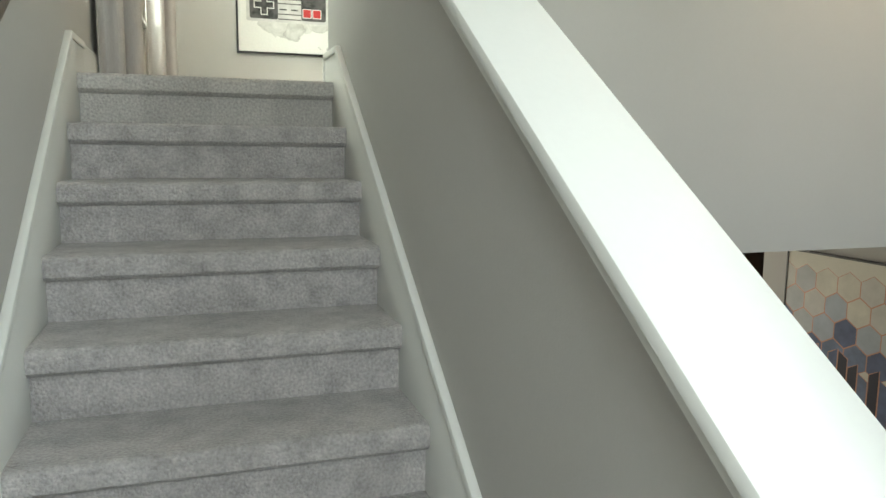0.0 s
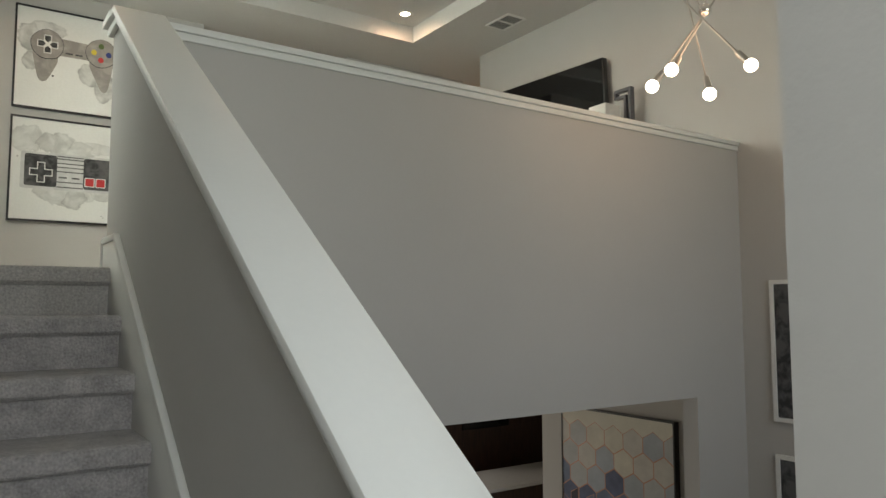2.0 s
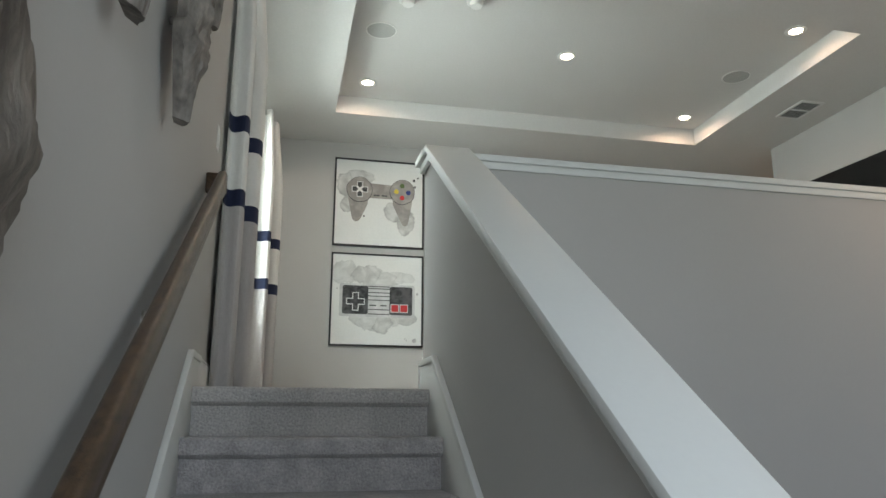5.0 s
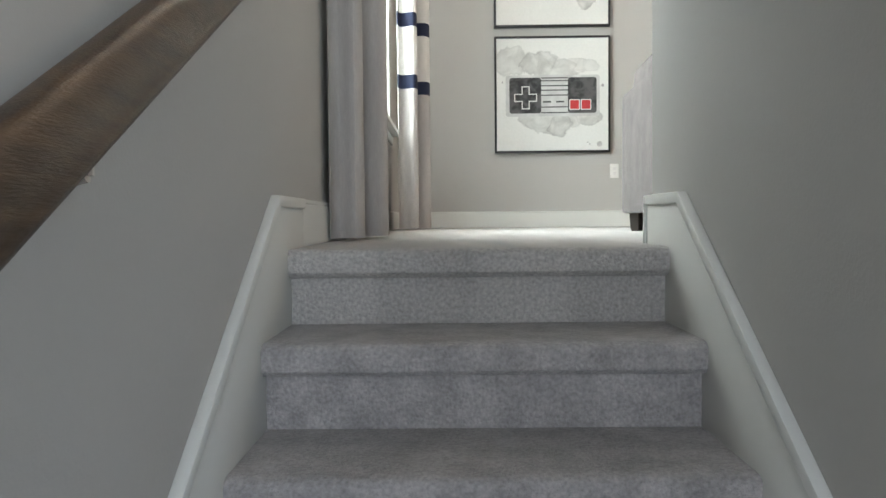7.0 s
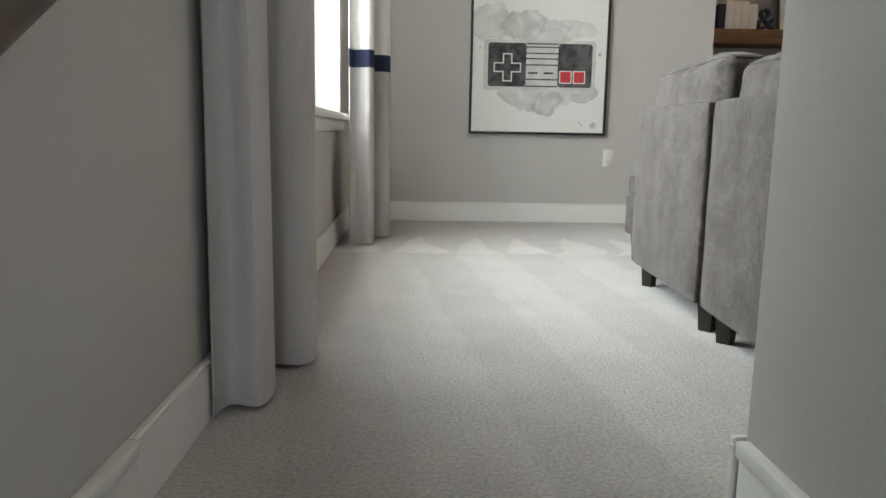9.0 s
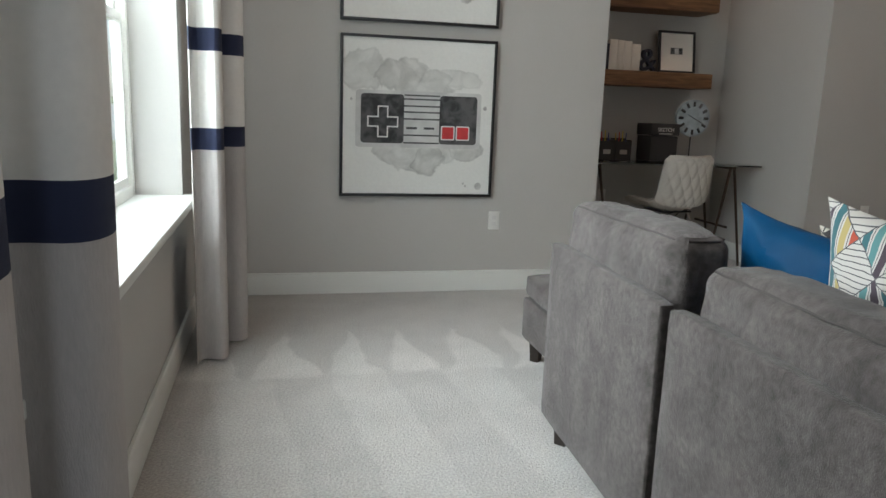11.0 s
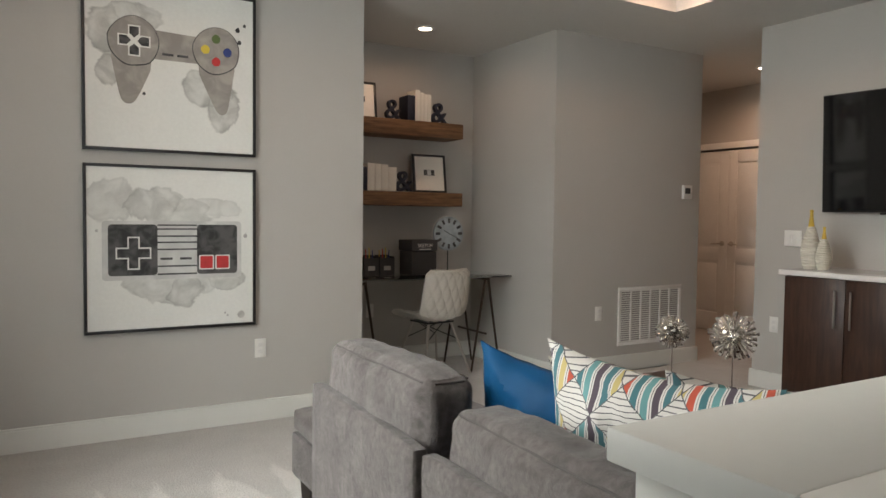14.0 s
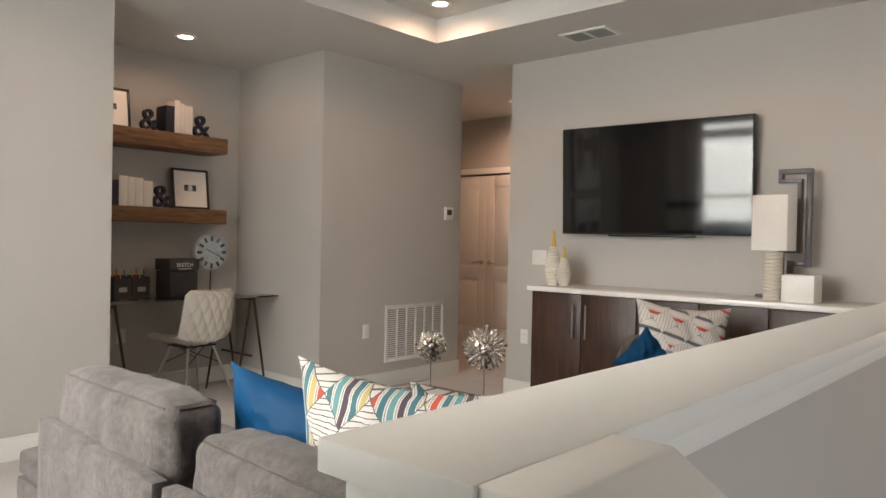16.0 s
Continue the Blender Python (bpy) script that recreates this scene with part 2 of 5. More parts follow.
def thing(name, label, category, m=None, group="", kind=""):
    ob = new(name)
    ob.empty_display_size = 0.1
    if m is not None:
        ob.matrix_world = m
    return tagged(ob, label, category, group, kind)


def setting(name, bm, material, label, category="structure"):
    return single(name, bm, material, label, category, kind="structure")


# ---- the plan, in metres: loft floor at 0, top nosing of the stairs at y = 0 ----
RISER, RUN, STEPS = 0.19, 0.267, 9
LAND = -RISER * STEPS
LOW = -3.1
CEILZ, TRAYZ = 2.71, 2.885
SW0, SW1 = 0.972, 1.105          # the sloped half wall
TVX = 5.33                        # the wall with the television
PICY, BLKY, NICHEY = 4.115, 4.165, 5.34
PIERX, BLKX0, BLKX1 = 2.433, 4.065, 5.71
CAPZ, SLOPE, BEND = 1.085, 0.712, -0.005
CAPSLOPE = 0.683
LW0, LW1 = 0.078, 0.205           # the level half wall of the loft
BACKY = -4.3


def capz(y):
    return CAPZ + CAPSLOPE * min(0.0, y - BEND)


# large structure
WY0, WY1, WZ0, WZ1 = 0.95, 3.34, 0.69, 2.25
setting("wall_west", boxes((-0.28, 0, BACKY, WY0, LOW, CEILZ), (-0.28, 0, WY1, PICY + 0.15, LOW, CEILZ), (-0.28, 0, WY0, WY1, LOW, WZ0 - 0.03), (-0.28, 0, WY0, WY1, WZ1, CEILZ)), PAINT, "greige painted wall along the stairs with a window", "wall")
setting("wall_north", boxes((0, PIERX, PICY, PICY + 0.15, -0.35, CEILZ)), PAINT, "greige painted wall with two framed paintings", "wall")
setting("wall_niche", boxes((PIERX - 0.15, PIERX, PICY + 0.15, NICHEY, -0.35, CEILZ), (PIERX - 0.15, BLKX0, NICHEY, NICHEY + 0.15, -0.35, CEILZ)), PAINT, "greige walls of the desk niche", "wall")
setting("wall_block", boxes((BLKX0, BLKX1, BLKY, 6.0, -0.35, CEILZ)), PAINT, "greige painted closet wall with a return grille", "wall")
setting("wall_television", boxes((TVX, TVX + 0.14, BACKY, 0.325, LOW, CEILZ), (TVX, TVX + 0.14, 0.325, 3.303, -0.35, CEILZ)), PAINT, "greige painted wall with the television", "wall")
DY0, DY1, DX = 4.465, 5.705, 7.26
setting("wall_corridor", boxes((DX, DX + 0.15, 2.0, DY0, -0.35, CEILZ), (DX, DX + 0.15, DY1, 6.0, -0.35, CEILZ), (DX, DX + 0.15, DY0, DY1, 2.05, CEILZ), (DX + 0.15, DX + 0.25, DY0, DY1, -0.35, 2.05), (TVX + 0.14, DX, 1.85, 2.0, -0.35, CEILZ), (BLKX1, DX, 6.0, 6.15, -0.35, CEILZ)), PAINT, "greige corridor walls around the closet doors", "wall")
# Front wall out of view; its two openings are assumed, made for the daylight lamps.
setting("wall_south", boxes((-0.28, 0.18, BACKY - 0.15, BACKY, LOW, CEILZ), (0.78, 2.1, BACKY - 0.15, BACKY, LOW, CEILZ), (4.3, TVX, BACKY - 0.15, BACKY, LOW, CEILZ), (0.18, 0.78, BACKY - 0.15, BACKY, LOW, -0.45), (0.18, 0.78, BACKY - 0.15, BACKY, 1.05, CEILZ), (2.1, 4.3, BACKY - 0.15, BACKY, LOW, -0.3), (2.1, 4.3, BACKY - 0.15, BACKY, 1.5, CEILZ)), PAINT, "unseen greige front wall with two assumed daylight openings", "wall")
setting("wall_pier", boxes((SW0, SW1, BACKY, -2.843, LOW, CEILZ)), PAINT, "greige full-height wall end beside the landing", "wall")
hw = prism([(-2.843, LOW), (LW1, LOW), (LW1, CAPZ - 0.031), (BEND + 0.01, CAPZ - 0.031), (-2.843, capz(-2.843) - 0.031)], "x", SW0, SW1)
setting("half_wall_stairs", hw, PAINT, "greige half wall beside the carpeted stairs", "wall")
OPX0, OPX1, HEAD = 1.7, 4.77, -0.79
setting("half_wall_loft", boxes((SW1, TVX, LW0, LW1, HEAD, CAPZ - 0.031)), PAINT, "greige loft half wall above the lower hall opening", "wall")
setting("wall_hall_west", boxes((SW1, OPX0, LW0, LW1, LOW, HEAD)), PAINT, "greige wall beside the lower hall opening, stair side", "wall")
setting("wall_hall_east", boxes((OPX1, TVX, LW0, LW1, LOW, HEAD)), PAINT, "greige wall beside the lower hall opening, foyer corner", "wall")


def ceiling_mesh():
    x0, x1, y0, y1 = 0.725, 4.465, 1.08, 3.362
    bm = boxes((-0.28, x0, BACKY, 6.15, CEILZ, CEILZ + 0.3), (x1, DX + 0.15, BACKY, 6.15, CEILZ, CEILZ + 0.3), (x0, x1, BACKY, y0, CEILZ, CEILZ + 0.3), (x0, x1, y1, 6.15, CEILZ, CEILZ + 0.3), (x0, x1, y0, y1, TRAYZ, CEILZ + 0.3))
    return bm


setting("ceiling", ceiling_mesh(), CEIL, "white painted ceiling with a recessed tray", "ceiling")
setting("floor", boxes((0, SW0, 0.04, LW1, -0.35, 0), (0, TVX, LW1, PICY, -0.35, 0), (PIERX, BLKX0, PICY, NICHEY, -0.35, 0), (TVX, DX + 0.15, 2.0, BLKY, -0.35, 0), (BLKX1, DX + 0.15, BLKY, 6.0, -0.35, 0)), CARPET, "pale grey carpet with vacuum marks", "floor")
setting("floor_lower", boxes((SW1, TVX, BACKY, LW0, LOW - 0.1, LOW), (0, 8, LW0, 7.5, LOW - 0.1, LOW)), mat("pale_floor_tile", (0.45, 0.42, 0.38), 0.4), "pale tiled floor of the lower hall", "floor")
# The opening in the far hall wall is unseen, added behind the fill lamp.
setting("wall_lower_hall", boxes((TVX, TVX + 0.14, 0.325, 2.32, LOW, -0.35), (TVX + 0.14, 8, 2.2, 2.32, LOW, -0.35), (0, 1.2, 7.5, 7.6, LOW, -0.35), (3.9, 8, 7.5, 7.6, LOW, -0.35), (1.2, 3.9, 7.5, 7.6, LOW, -2.5), (1.2, 3.9, 7.5, 7.6, -0.8, -0.35), (8, 8.1, 2.2, 7.6, LOW, -0.35), (-0.2, 0, 4.26, 7.6, LOW, -0.35)), PAINT, "greige walls of the lower hall and kitchen", "wall")
setting("ceiling_lower", boxes((SW1, 8.1, LW1, 7.6, -0.40, -0.354)), CEIL, "white ceiling of the lower hall", "ceiling")


# stairs: carpeted flight of nine risers and the landing
def step_outline(k):
    y, z = -RUN * k, -RISER * k
    front = y - 0.0
    back = 0.04 if k == 0 else y + 0.305
    pts = [(back, z), (front + 0.012, z)]
    pts += [(front + 0.012 - 0.024 * math.sin(a), z - 0.02 + 0.02 * math.cos(a)) for a in (0.3, 0.6, 0.9, 1.2, 1.57)]
    pts += [(front - 0.008, z - 0.058), (front + 0.006, z - 0.070), (front + 0.028, z - 0.074), (front + 0.028, z - RISER - 0.02), (back, z - RISER - 0.02)]
    return pts


stairs = thing("stair_flight", "carpeted stair flight of nine steps in grey pile", "stairs", kind="structure")
# Same carpet as the loft, its colour darkened and cooled for the stairs' dimmer light.
STAIRCARPET = mat("cool_shaded_stair_carpet", (0.42, 0.395, 0.385), 0.95, vary=0.22, scale=14, fine=0.25, fscale=120, bump=1.0, bscale=130, sheen=0.3, spec=0.1)
for k in range(STEPS):
    part("step", prism(step_outline(k), "x", 0.012, SW0 - 0.012), STAIRCARPET if k else CARPET, stairs)
setting("landing_floor", boxes((0, SW0, BACKY, -RUN * (STEPS - 1) + 0.04, LAND - 0.3, LAND)), STAIRCARPET, "grey carpeted stair landing", "floor")


# skirting along the stairs: a flat board with a moulded top edge
def rake_board(x0, x1, y_low, top_y, name):
    pts = [(y_low, SLOPE * y_low - 0.25), (LW1 - 0.01, -0.10), (LW1 - 0.01, 0.125), (top_y, 0.125), (y_low, SLOPE * (y_low - top_y) + 0.125)]
    return setting(name, prism(pts, "x", x0, x1, 0.003), TRIM, "white skirting board that follows the stairs", "trim")


rake_board(0.0, 0.016, -2.12, -0.10, "baseboard_rake_west")
rake_board(SW0 - 0.016, SW0, -2.12, -0.082, "baseboard_rake_east")


def rake_bead(x0, x1, top_y, name):
    pts = [(-2.12, SLOPE * (-2.115 - top_y) + 0.105), (top_y + 0.005, 0.105), (LW1 - 0.01, 0.105), (LW1 - 0.01, 0.132), (top_y - 0.005, 0.132), (-2.12, SLOPE * (-2.115 - top_y) + 0.132)]
    return setting(name, prism(pts, "x", x0, x1, 0.004), TRIM, "white moulded bead on the stair skirting", "trim")


rake_bead(0.0, 0.024, -0.10, "trim_bead_west")
rake_bead(SW0 - 0.024, SW0, -0.082, "trim_bead_east")


def baseboard(name, rows):
    bm = bmesh.new()
    for x0, x1, y0, y1 in rows:
        box(bm, x0, x1, y0, y1, 0, 0.118, 0.002, 1)
        box(bm, x0, x1, y0, y1, 0.1185, 0.131, 0.003, 1)
    return setting(name, bm, TRIM, "white painted baseboard", "trim")


baseboard("baseboard_west", [(0.0, 0.016, LW1 - 0.01, PICY)])
baseboard("baseboard_north", [(0.016, PIERX, PICY - 0.016, PICY)])
baseboard("baseboard_niche", [(PIERX, PIERX + 0.016, PICY, NICHEY), (PIERX, BLKX0, NICHEY - 0.016, NICHEY), (BLKX0 - 0.016, BLKX0, BLKY - 0.016, NICHEY)])
baseboard("baseboard_block", [(BLKX0, BLKX1 + 0.016, BLKY - 0.016, BLKY), (BLKX1, BLKX1 + 0.016, BLKY, 6.0)])
baseboard("baseboard_television", [(TVX - 0.016, TVX, 2.74, 3.319), (TVX, TVX + 0.14, 3.303, 3.319)])
baseboard("baseboard_half_wall", [(0.951, 1.28, LW1, LW1 + 0.016)])


# caps of the half walls: a thin board with a slim moulding below
def cap_sloped():
    y0 = -2.868
    return prism([(y0, capz(y0) - 0.03), (BEND + 0.012, CAPZ - 0.03), (0.057, CAPZ - 0.03), (0.057, CAPZ), (BEND, CAPZ), (y0, capz(y0))], "x", 0.932, 1.138, 0.004)


setting("trim_cap_stairs", cap_sloped(), TRIM, "white painted sloped wall cap", "trim")
y0 = -2.868
for nm, xa, xb, ye in (("trim_cap_moulding_west", 0.948, SW0 - 0.001, LW1 + 0.011), ("trim_cap_moulding_east", SW1 + 0.001, 1.126, LW0 - 0.012)):
    setting(nm, prism([(y0, capz(y0) - 0.066), (BEND + 0.02, CAPZ - 0.066), (ye, CAPZ - 0.066), (ye, CAPZ - 0.031), (BEND + 0.012, CAPZ - 0.031), (y0, capz(y0) - 0.031)], "x", xa, xb, 0.004), TRIM, "white moulding under the wall cap", "trim")
setting("trim_cap_loft", boxes((0.928, TVX, 0.052, 0.231, CAPZ - 0.03, CAPZ + 0.001), bevel=0.003), TRIM, "white painted level wall cap of the loft", "trim")
setting("trim_cap_moulding_loft", boxes((1.127, TVX, LW0 - 0.013, LW0 - 0.001, CAPZ - 0.066, CAPZ - 0.031), (0.973, TVX, LW1 + 0.001, LW1 + 0.012, CAPZ - 0.066, CAPZ - 0.031), bevel=0.004), TRIM, "white moulding under the loft cap", "trim")


# ---- loft window with its frame, panes and sill ----
def window_unit(name, y0, y1, z0, z1, xo, label):
    w = thing(name, label, "window", kind="structure")
    f = 0.05
    part("window_frame", boxes((xo, xo + 0.07, y0, y0 + f, z0, z1), (xo, xo + 0.07, y1 - f, y1, z0, z1), (xo, xo + 0.07, y0 + f, y1 - f, z0, z0 + f), (xo, xo + 0.07, y0 + f, y1 - f, z1 - f, z1), bevel=0.004), PLASTIC, w)
    ym, zm = (y0 + y1) / 2, z0 + (z1 - z0) * 0.5
    part("mullion", boxes((xo, xo + 0.07, ym - 0.05, ym + 0.05, z0 + f, z1 - f), bevel=0.004), PLASTIC, w)
    for a, b in ((y0 + f, ym - 0.05), (ym + 0.05, y1 - f)):
        for c, d, xs in ((z0 + f, zm + 0.02, xo + 0.025), (zm - 0.02, z1 - f, xo + 0.0)):
            s = part("sash", boxes((xs, xs + 0.03, a, a + 0.035, c, d), (xs, xs + 0.03, b - 0.035, b, c, d), (xs, xs + 0.03, a + 0.035, b - 0.035, c, c + 0.04), (xs, xs + 0.03, a + 0.035, b - 0.035, d - 0.04, d), bevel=0.003), PLASTIC, w)
            p = part("pane", boxes((xs + 0.012, xs + 0.018, a + 0.034, b - 0.034, c + 0.039, d - 0.039)), GLASS, s)
            p.visible_shadow = False
    part("window_sill", boxes((xo + 0.005, 0.065, y0 - 0.06, y1 + 0.06, z0 - 0.03, z0 + 0.002), (0.001, 0.02, y0 - 0.05, y1 + 0.05, z0 - 0.09, z0 - 0.031), bevel=0.004), TRIM, w, "glossy white window sill")
    return w


window_unit("window_1", WY0, WY1, WZ0, WZ1, -0.275, "white double-hung window looking over a lake")


# ---- outside ----
GRASS = mat("lawn", (0.10, 0.16, 0.04), 0.95, vary=0.3, scale=0.4, fine=0.2, fscale=8)
setting("ground", prism([(-2000, -2000), (2000, -2000), (2000, 2000), (-2000, 2000)], "z", LOW - 0.6, LOW - 0.5), GRASS, "green lawn around the house and far shore", "ground")
setting("water", prism([(-130, -400), (-22, -400), (-16, 60), (-24, 400), (-130, 400)], "z", LOW - 0.499, LOW - 0.45), mat("lake_water", (0.20, 0.25, 0.27), 0.12, bump=0.2, bscale=1.5), "calm grey lake beyond the lawn", "water")
LEAF = mat("tree_leaves", (0.06, 0.10, 0.035), 0.9, vary=0.4, scale=0.5, fine=0.3, fscale=3)
TRUNK = mat("tree_bark", (0.10, 0.08, 0.06), 0.9)


def tree(x, y, h, seed):
    rnd = random.Random(seed)
    t = thing("tree", "broad green tree on the far lake shore", "tree", pose(x, y, LOW - 0.5), "trees on the far shore")
    bm = rod((0, 0, 0), (0, 0, h * 0.55), 0.35, 0.2, 8)
    for i in range(4):
        a = i * 1.6 + rnd.random()
        tube(bm, (0, 0, h * 0.3), (math.cos(a) * h * 0.25, math.sin(a) * h * 0.25, h * 0.6), 0.15, 0.06, 6)
    part("trunk", bm, TRUNK, t)
    verts, faces = [], []
    for i in range(900):
        d = Vector((rnd.gauss(0, 1), rnd.gauss(0, 1), rnd.gauss(0, 1))).normalized() * (rnd.random() ** 0.4)
        c = Vector((d.x * h * 0.42, d.y * h * 0.42, h * 0.62 + d.z * h * 0.36))
        c += 0.6 * Vector((noise.noise(c * 0.4), noise.noise(c * 0.4 + Vector((9, 0, 0))), 0))
        s = h * rnd.uniform(0.03, 0.06)
        a, b = Vector((rnd.gauss(0, 1), rnd.gauss(0, 1), rnd.gauss(0, 1))).normalized(), Vector((rnd.gauss(0, 1), rnd.gauss(0, 1), rnd.gauss(0, 1))).normalized()
        n = len(verts)
        verts += [c + a * s, c + b * s, c - a * s * 0.9, c - b * s * 0.8]
        faces.append((n, n + 1, n + 2, n + 3))
    me = bpy.data.meshes.new("crown")
    me.from_pydata(verts, [], faces)
    me.materials.append(LEAF)
    crown = new("crown", me)
    crown.parent = t


for i in range(16):
    tree(-138 - 9 * math.sin(i * 2.3), -30 + 22 * i, 12 + 4 * math.sin(i * 1.7), i)


# ---- lamps in the ceiling ----
def can_light(x, y, z, watts):
    c = thing("recessed_light", "lit round recessed ceiling light with white rim", "ceiling light", pose(x, y, z), "recessed ceiling lights")
    part("rim", lathe([(0.0485, -0.001), (0.078, -0.001), (0.082, -0.006), (0.078, -0.010), (0.0505, -0.010)], 28, ring=True), PLASTIC, c)
    part("lens", lathe([(0.048, -0.008), (0.048, -0.003)], 28), CANLIT, c, "glowing warm lens")
    lamp("can_lamp", "SPOT", pose(x, y, z - 0.03), watts, WARM, spot=174, radius=0.05)


for x, y in ((0.985, 1.33), (0.985, 3.03), (2.567, 2.178), (4.175, 1.40), (4.20, 3.09)):
    can_light(x, y, TRAYZ, 5.0)
can_light(3.20, 4.69, CEILZ, 4)
can_light(6.58, 4.18, CEILZ, 30)


def ceiling_vent(x, y, wx, wy, along_y):
    v = thing("ceiling_vent", "white two-panel ceiling air vent with dark slots", "vent", pose(x, y, CEILZ))
    part("backing", boxes((-wx / 2 + 0.01, wx / 2 - 0.01, -wy / 2 + 0.01, wy / 2 - 0.01, -0.004, -0.001)), DARKGAP, v)
    f, m = 0.022, 0.012
    rows = [(-wx / 2, wx / 2, -wy / 2, -wy / 2 + f, -0.014, -0.001), (-wx / 2, wx / 2, wy / 2 - f, wy / 2, -0.014, -0.001), (-wx / 2, -wx / 2 + f, -wy / 2 + f, wy / 2 - f, -0.014, -0.001), (wx / 2 - f, wx / 2, -wy / 2 + f, wy / 2 - f, -0.014, -0.001)]
    rows.append((-wx / 2 + f, wx / 2 - f, -m, m, -0.013, -0.004) if along_y else (-m, m, -wy / 2 + f, wy / 2 - f, -0.013, -0.004))
    part("frame", boxes(*rows, bevel=0.002), GRILLE, v)
    n = 9
    for i in range(n):
        if along_y:
            p = -wx / 2 + f + (wx - 2 * f) * (i + 0.5) / n
            part("slat", boxes((p - 0.003, p + 0.003, -wy / 2 + f, wy / 2 - f, -0.012, -0.005)), VENTGREY, v)
        else:
            p = -wy / 2 + f + (wy - 2 * f) * (i + 0.5) / n
            part("slat", boxes((-wx / 2 + f, wx / 2 - f, p - 0.003, p + 0.003, -0.012, -0.005)), VENTGREY, v)


ceiling_vent(2.728, 0.656, 0.33, 0.20, False)
ceiling_vent(4.93, 2.345, 0.24, 0.36, True)

SPEAKER = mat("grey_speaker_mesh", (0.42, 0.42, 0.40), 0.8, fine=0.2, fscale=400)
for x, y in ((0.984, 2.115), (4.184, 2.196)):
    s = thing("ceiling_speaker", "round grey mesh ceiling speaker", "speaker", pose(x, y, TRAYZ), "ceiling speakers")
    part("grille", lathe([(0.112, -0.006), (0.112, -0.001)], 32), SPEAKER, s)
    part("rim", lathe([(0.1125, -0.001), (0.122, -0.001), (0.122, -0.007), (0.1125, -0.008)], 32, ring=True), PLASTIC, s)
for x, y in ((1.12, 1.655), (1.612, 1.57)):
    s = thing("smoke_detector", "white round smoke detector on the tray ceiling", "smoke detector", pose(x, y, TRAYZ), "smoke detectors")
    part("base", lathe([(0.055, -0.012), (0.07, -0.01), (0.072, -0.001)], 24), PLASTIC, s)
    part("dome", lathe([(0.02, -0.048), (0.042, -0.042), (0.050, -0.013)], 24), PLASTIC, s)


def chandelier():
    hub = Vector((3.82, -0.755, 1.48))
    c = thing("chandelier", "chrome chandelier of crossed rods with lit globe bulbs", "chandelier", Matrix.Translation((hub.x, hub.y, CEILZ)))
    o = Vector((0, 0, hub.z - CEILZ))
    part("canopy", lathe([(0.02, -0.035), (0.07, -0.028), (0.075, -0.001)], 28), CHROME, c)
    part("stem", rod((0, 0, -0.03), o + Vector((0, 0, 0.03)), 0.007), CHROME, c)
    part("hub", ball(o, 0.035), CHROME, c)
    for i, d in enumerate(((-0.08, 0.245, 0.33), (0.03, 0.12, 0.46), (0.22, 0.25, 0.34), (-0.26, 0.14, -0.40), (-0.32, -0.03, -0.36))):
        d = Vector(d)
        off = Vector((0.012 * (i - 2), 0.02 * (i % 3 - 1), 0.012 * (i % 2)))
        if i < 2:
            off += Vector((-0.066, 0.046, 0))
        ends = (1,) if i == 2 else (1, -1)
        a = part("rod", rod(o + off - d * (0.15 if i == 2 else 1), o + off + d, 0.005), NICKEL, c)
        for e in ends:
            tip, way = o + off + e * d, e * d.normalized()
            s = part("socket", rod(tip - way * 0.03, tip + way * 0.045, 0.017, 0.02, 14), NICKEL, a)
            b = part("bulb", ball(tip + way * 0.074, 0.035, 18, 12), BULB, a, "lit warm globe bulb")
    return c


chandelier()
lamp("chandelier_lamp", "POINT", pose(3.82, -0.755, 1.30), 5.0, WARM, radius=0.25)


# ---- paintings ----
def wash(name, base, tone, amount, scale, seed):
    """Paper with pale watercolour clouds."""
    m = mat(name, base, 0.85, vary=0.01)
    t = m.node_tree
    b = t.nodes["Principled BSDF"]
    tc = t.nodes.new("ShaderNodeTexCoord")
    mp = t.nodes.new("ShaderNodeMapping")
    mp.inputs["Location"].default_value = (seed, seed * 0.7, seed * 1.3)
    n = t.nodes.new("ShaderNodeTexNoise")
    n.inputs["Scale"].default_value, n.inputs["Detail"].default_value, n.inputs["Distortion"].default_value = scale, 5, 0.6
    r = t.nodes.new("ShaderNodeValToRGB")
    e = r.color_ramp.elements
    e[0].position, e[0].color = 0.40, (*tone, 1)
    e[1].position, e[1].color = 0.40 + amount, (*base, 1)
    t.links.new(tc.outputs["Object"], mp.inputs[0])
    t.links.new(mp.outputs[0], n.inputs["Vector"])
    t.links.new(n.outputs[0], r.inputs[0])
    t.links.new(r.outputs[0], b.inputs["Base Color"])
    return m


CLOUD = wash("grey_wash", (0.62, 0.61, 0.59), (0.36, 0.35, 0.34), 0.30, 9, 3)
PALE = wash("pale_wash", (0.66, 0.66, 0.64), (0.50, 0.50, 0.49), 0.3, 7, 8)
INK = wash("ink_wash", (0.035, 0.035, 0.037), (0.10, 0.10, 0.10), 0.2, 14, 1)
GREYPAD = wash("grey_pad_wash", (0.40, 0.37, 0.34), (0.28, 0.26, 0.24), 0.3, 12, 5)
RED = mat("red_paint", (0.55, 0.04, 0.04), 0.7, vary=0.15, scale=20)
YELLOW = mat("yellow_paint", (0.65, 0.50, 0.06), 0.7)
GREEN = mat("olive_green_paint", (0.10, 0.15, 0.05), 0.7)
INDIGO = mat("indigo_paint", (0.03, 0.05, 0.20), 0.7)


def flat(points, y, t=0.0012):
    return prism(points, "y", y - t, y)


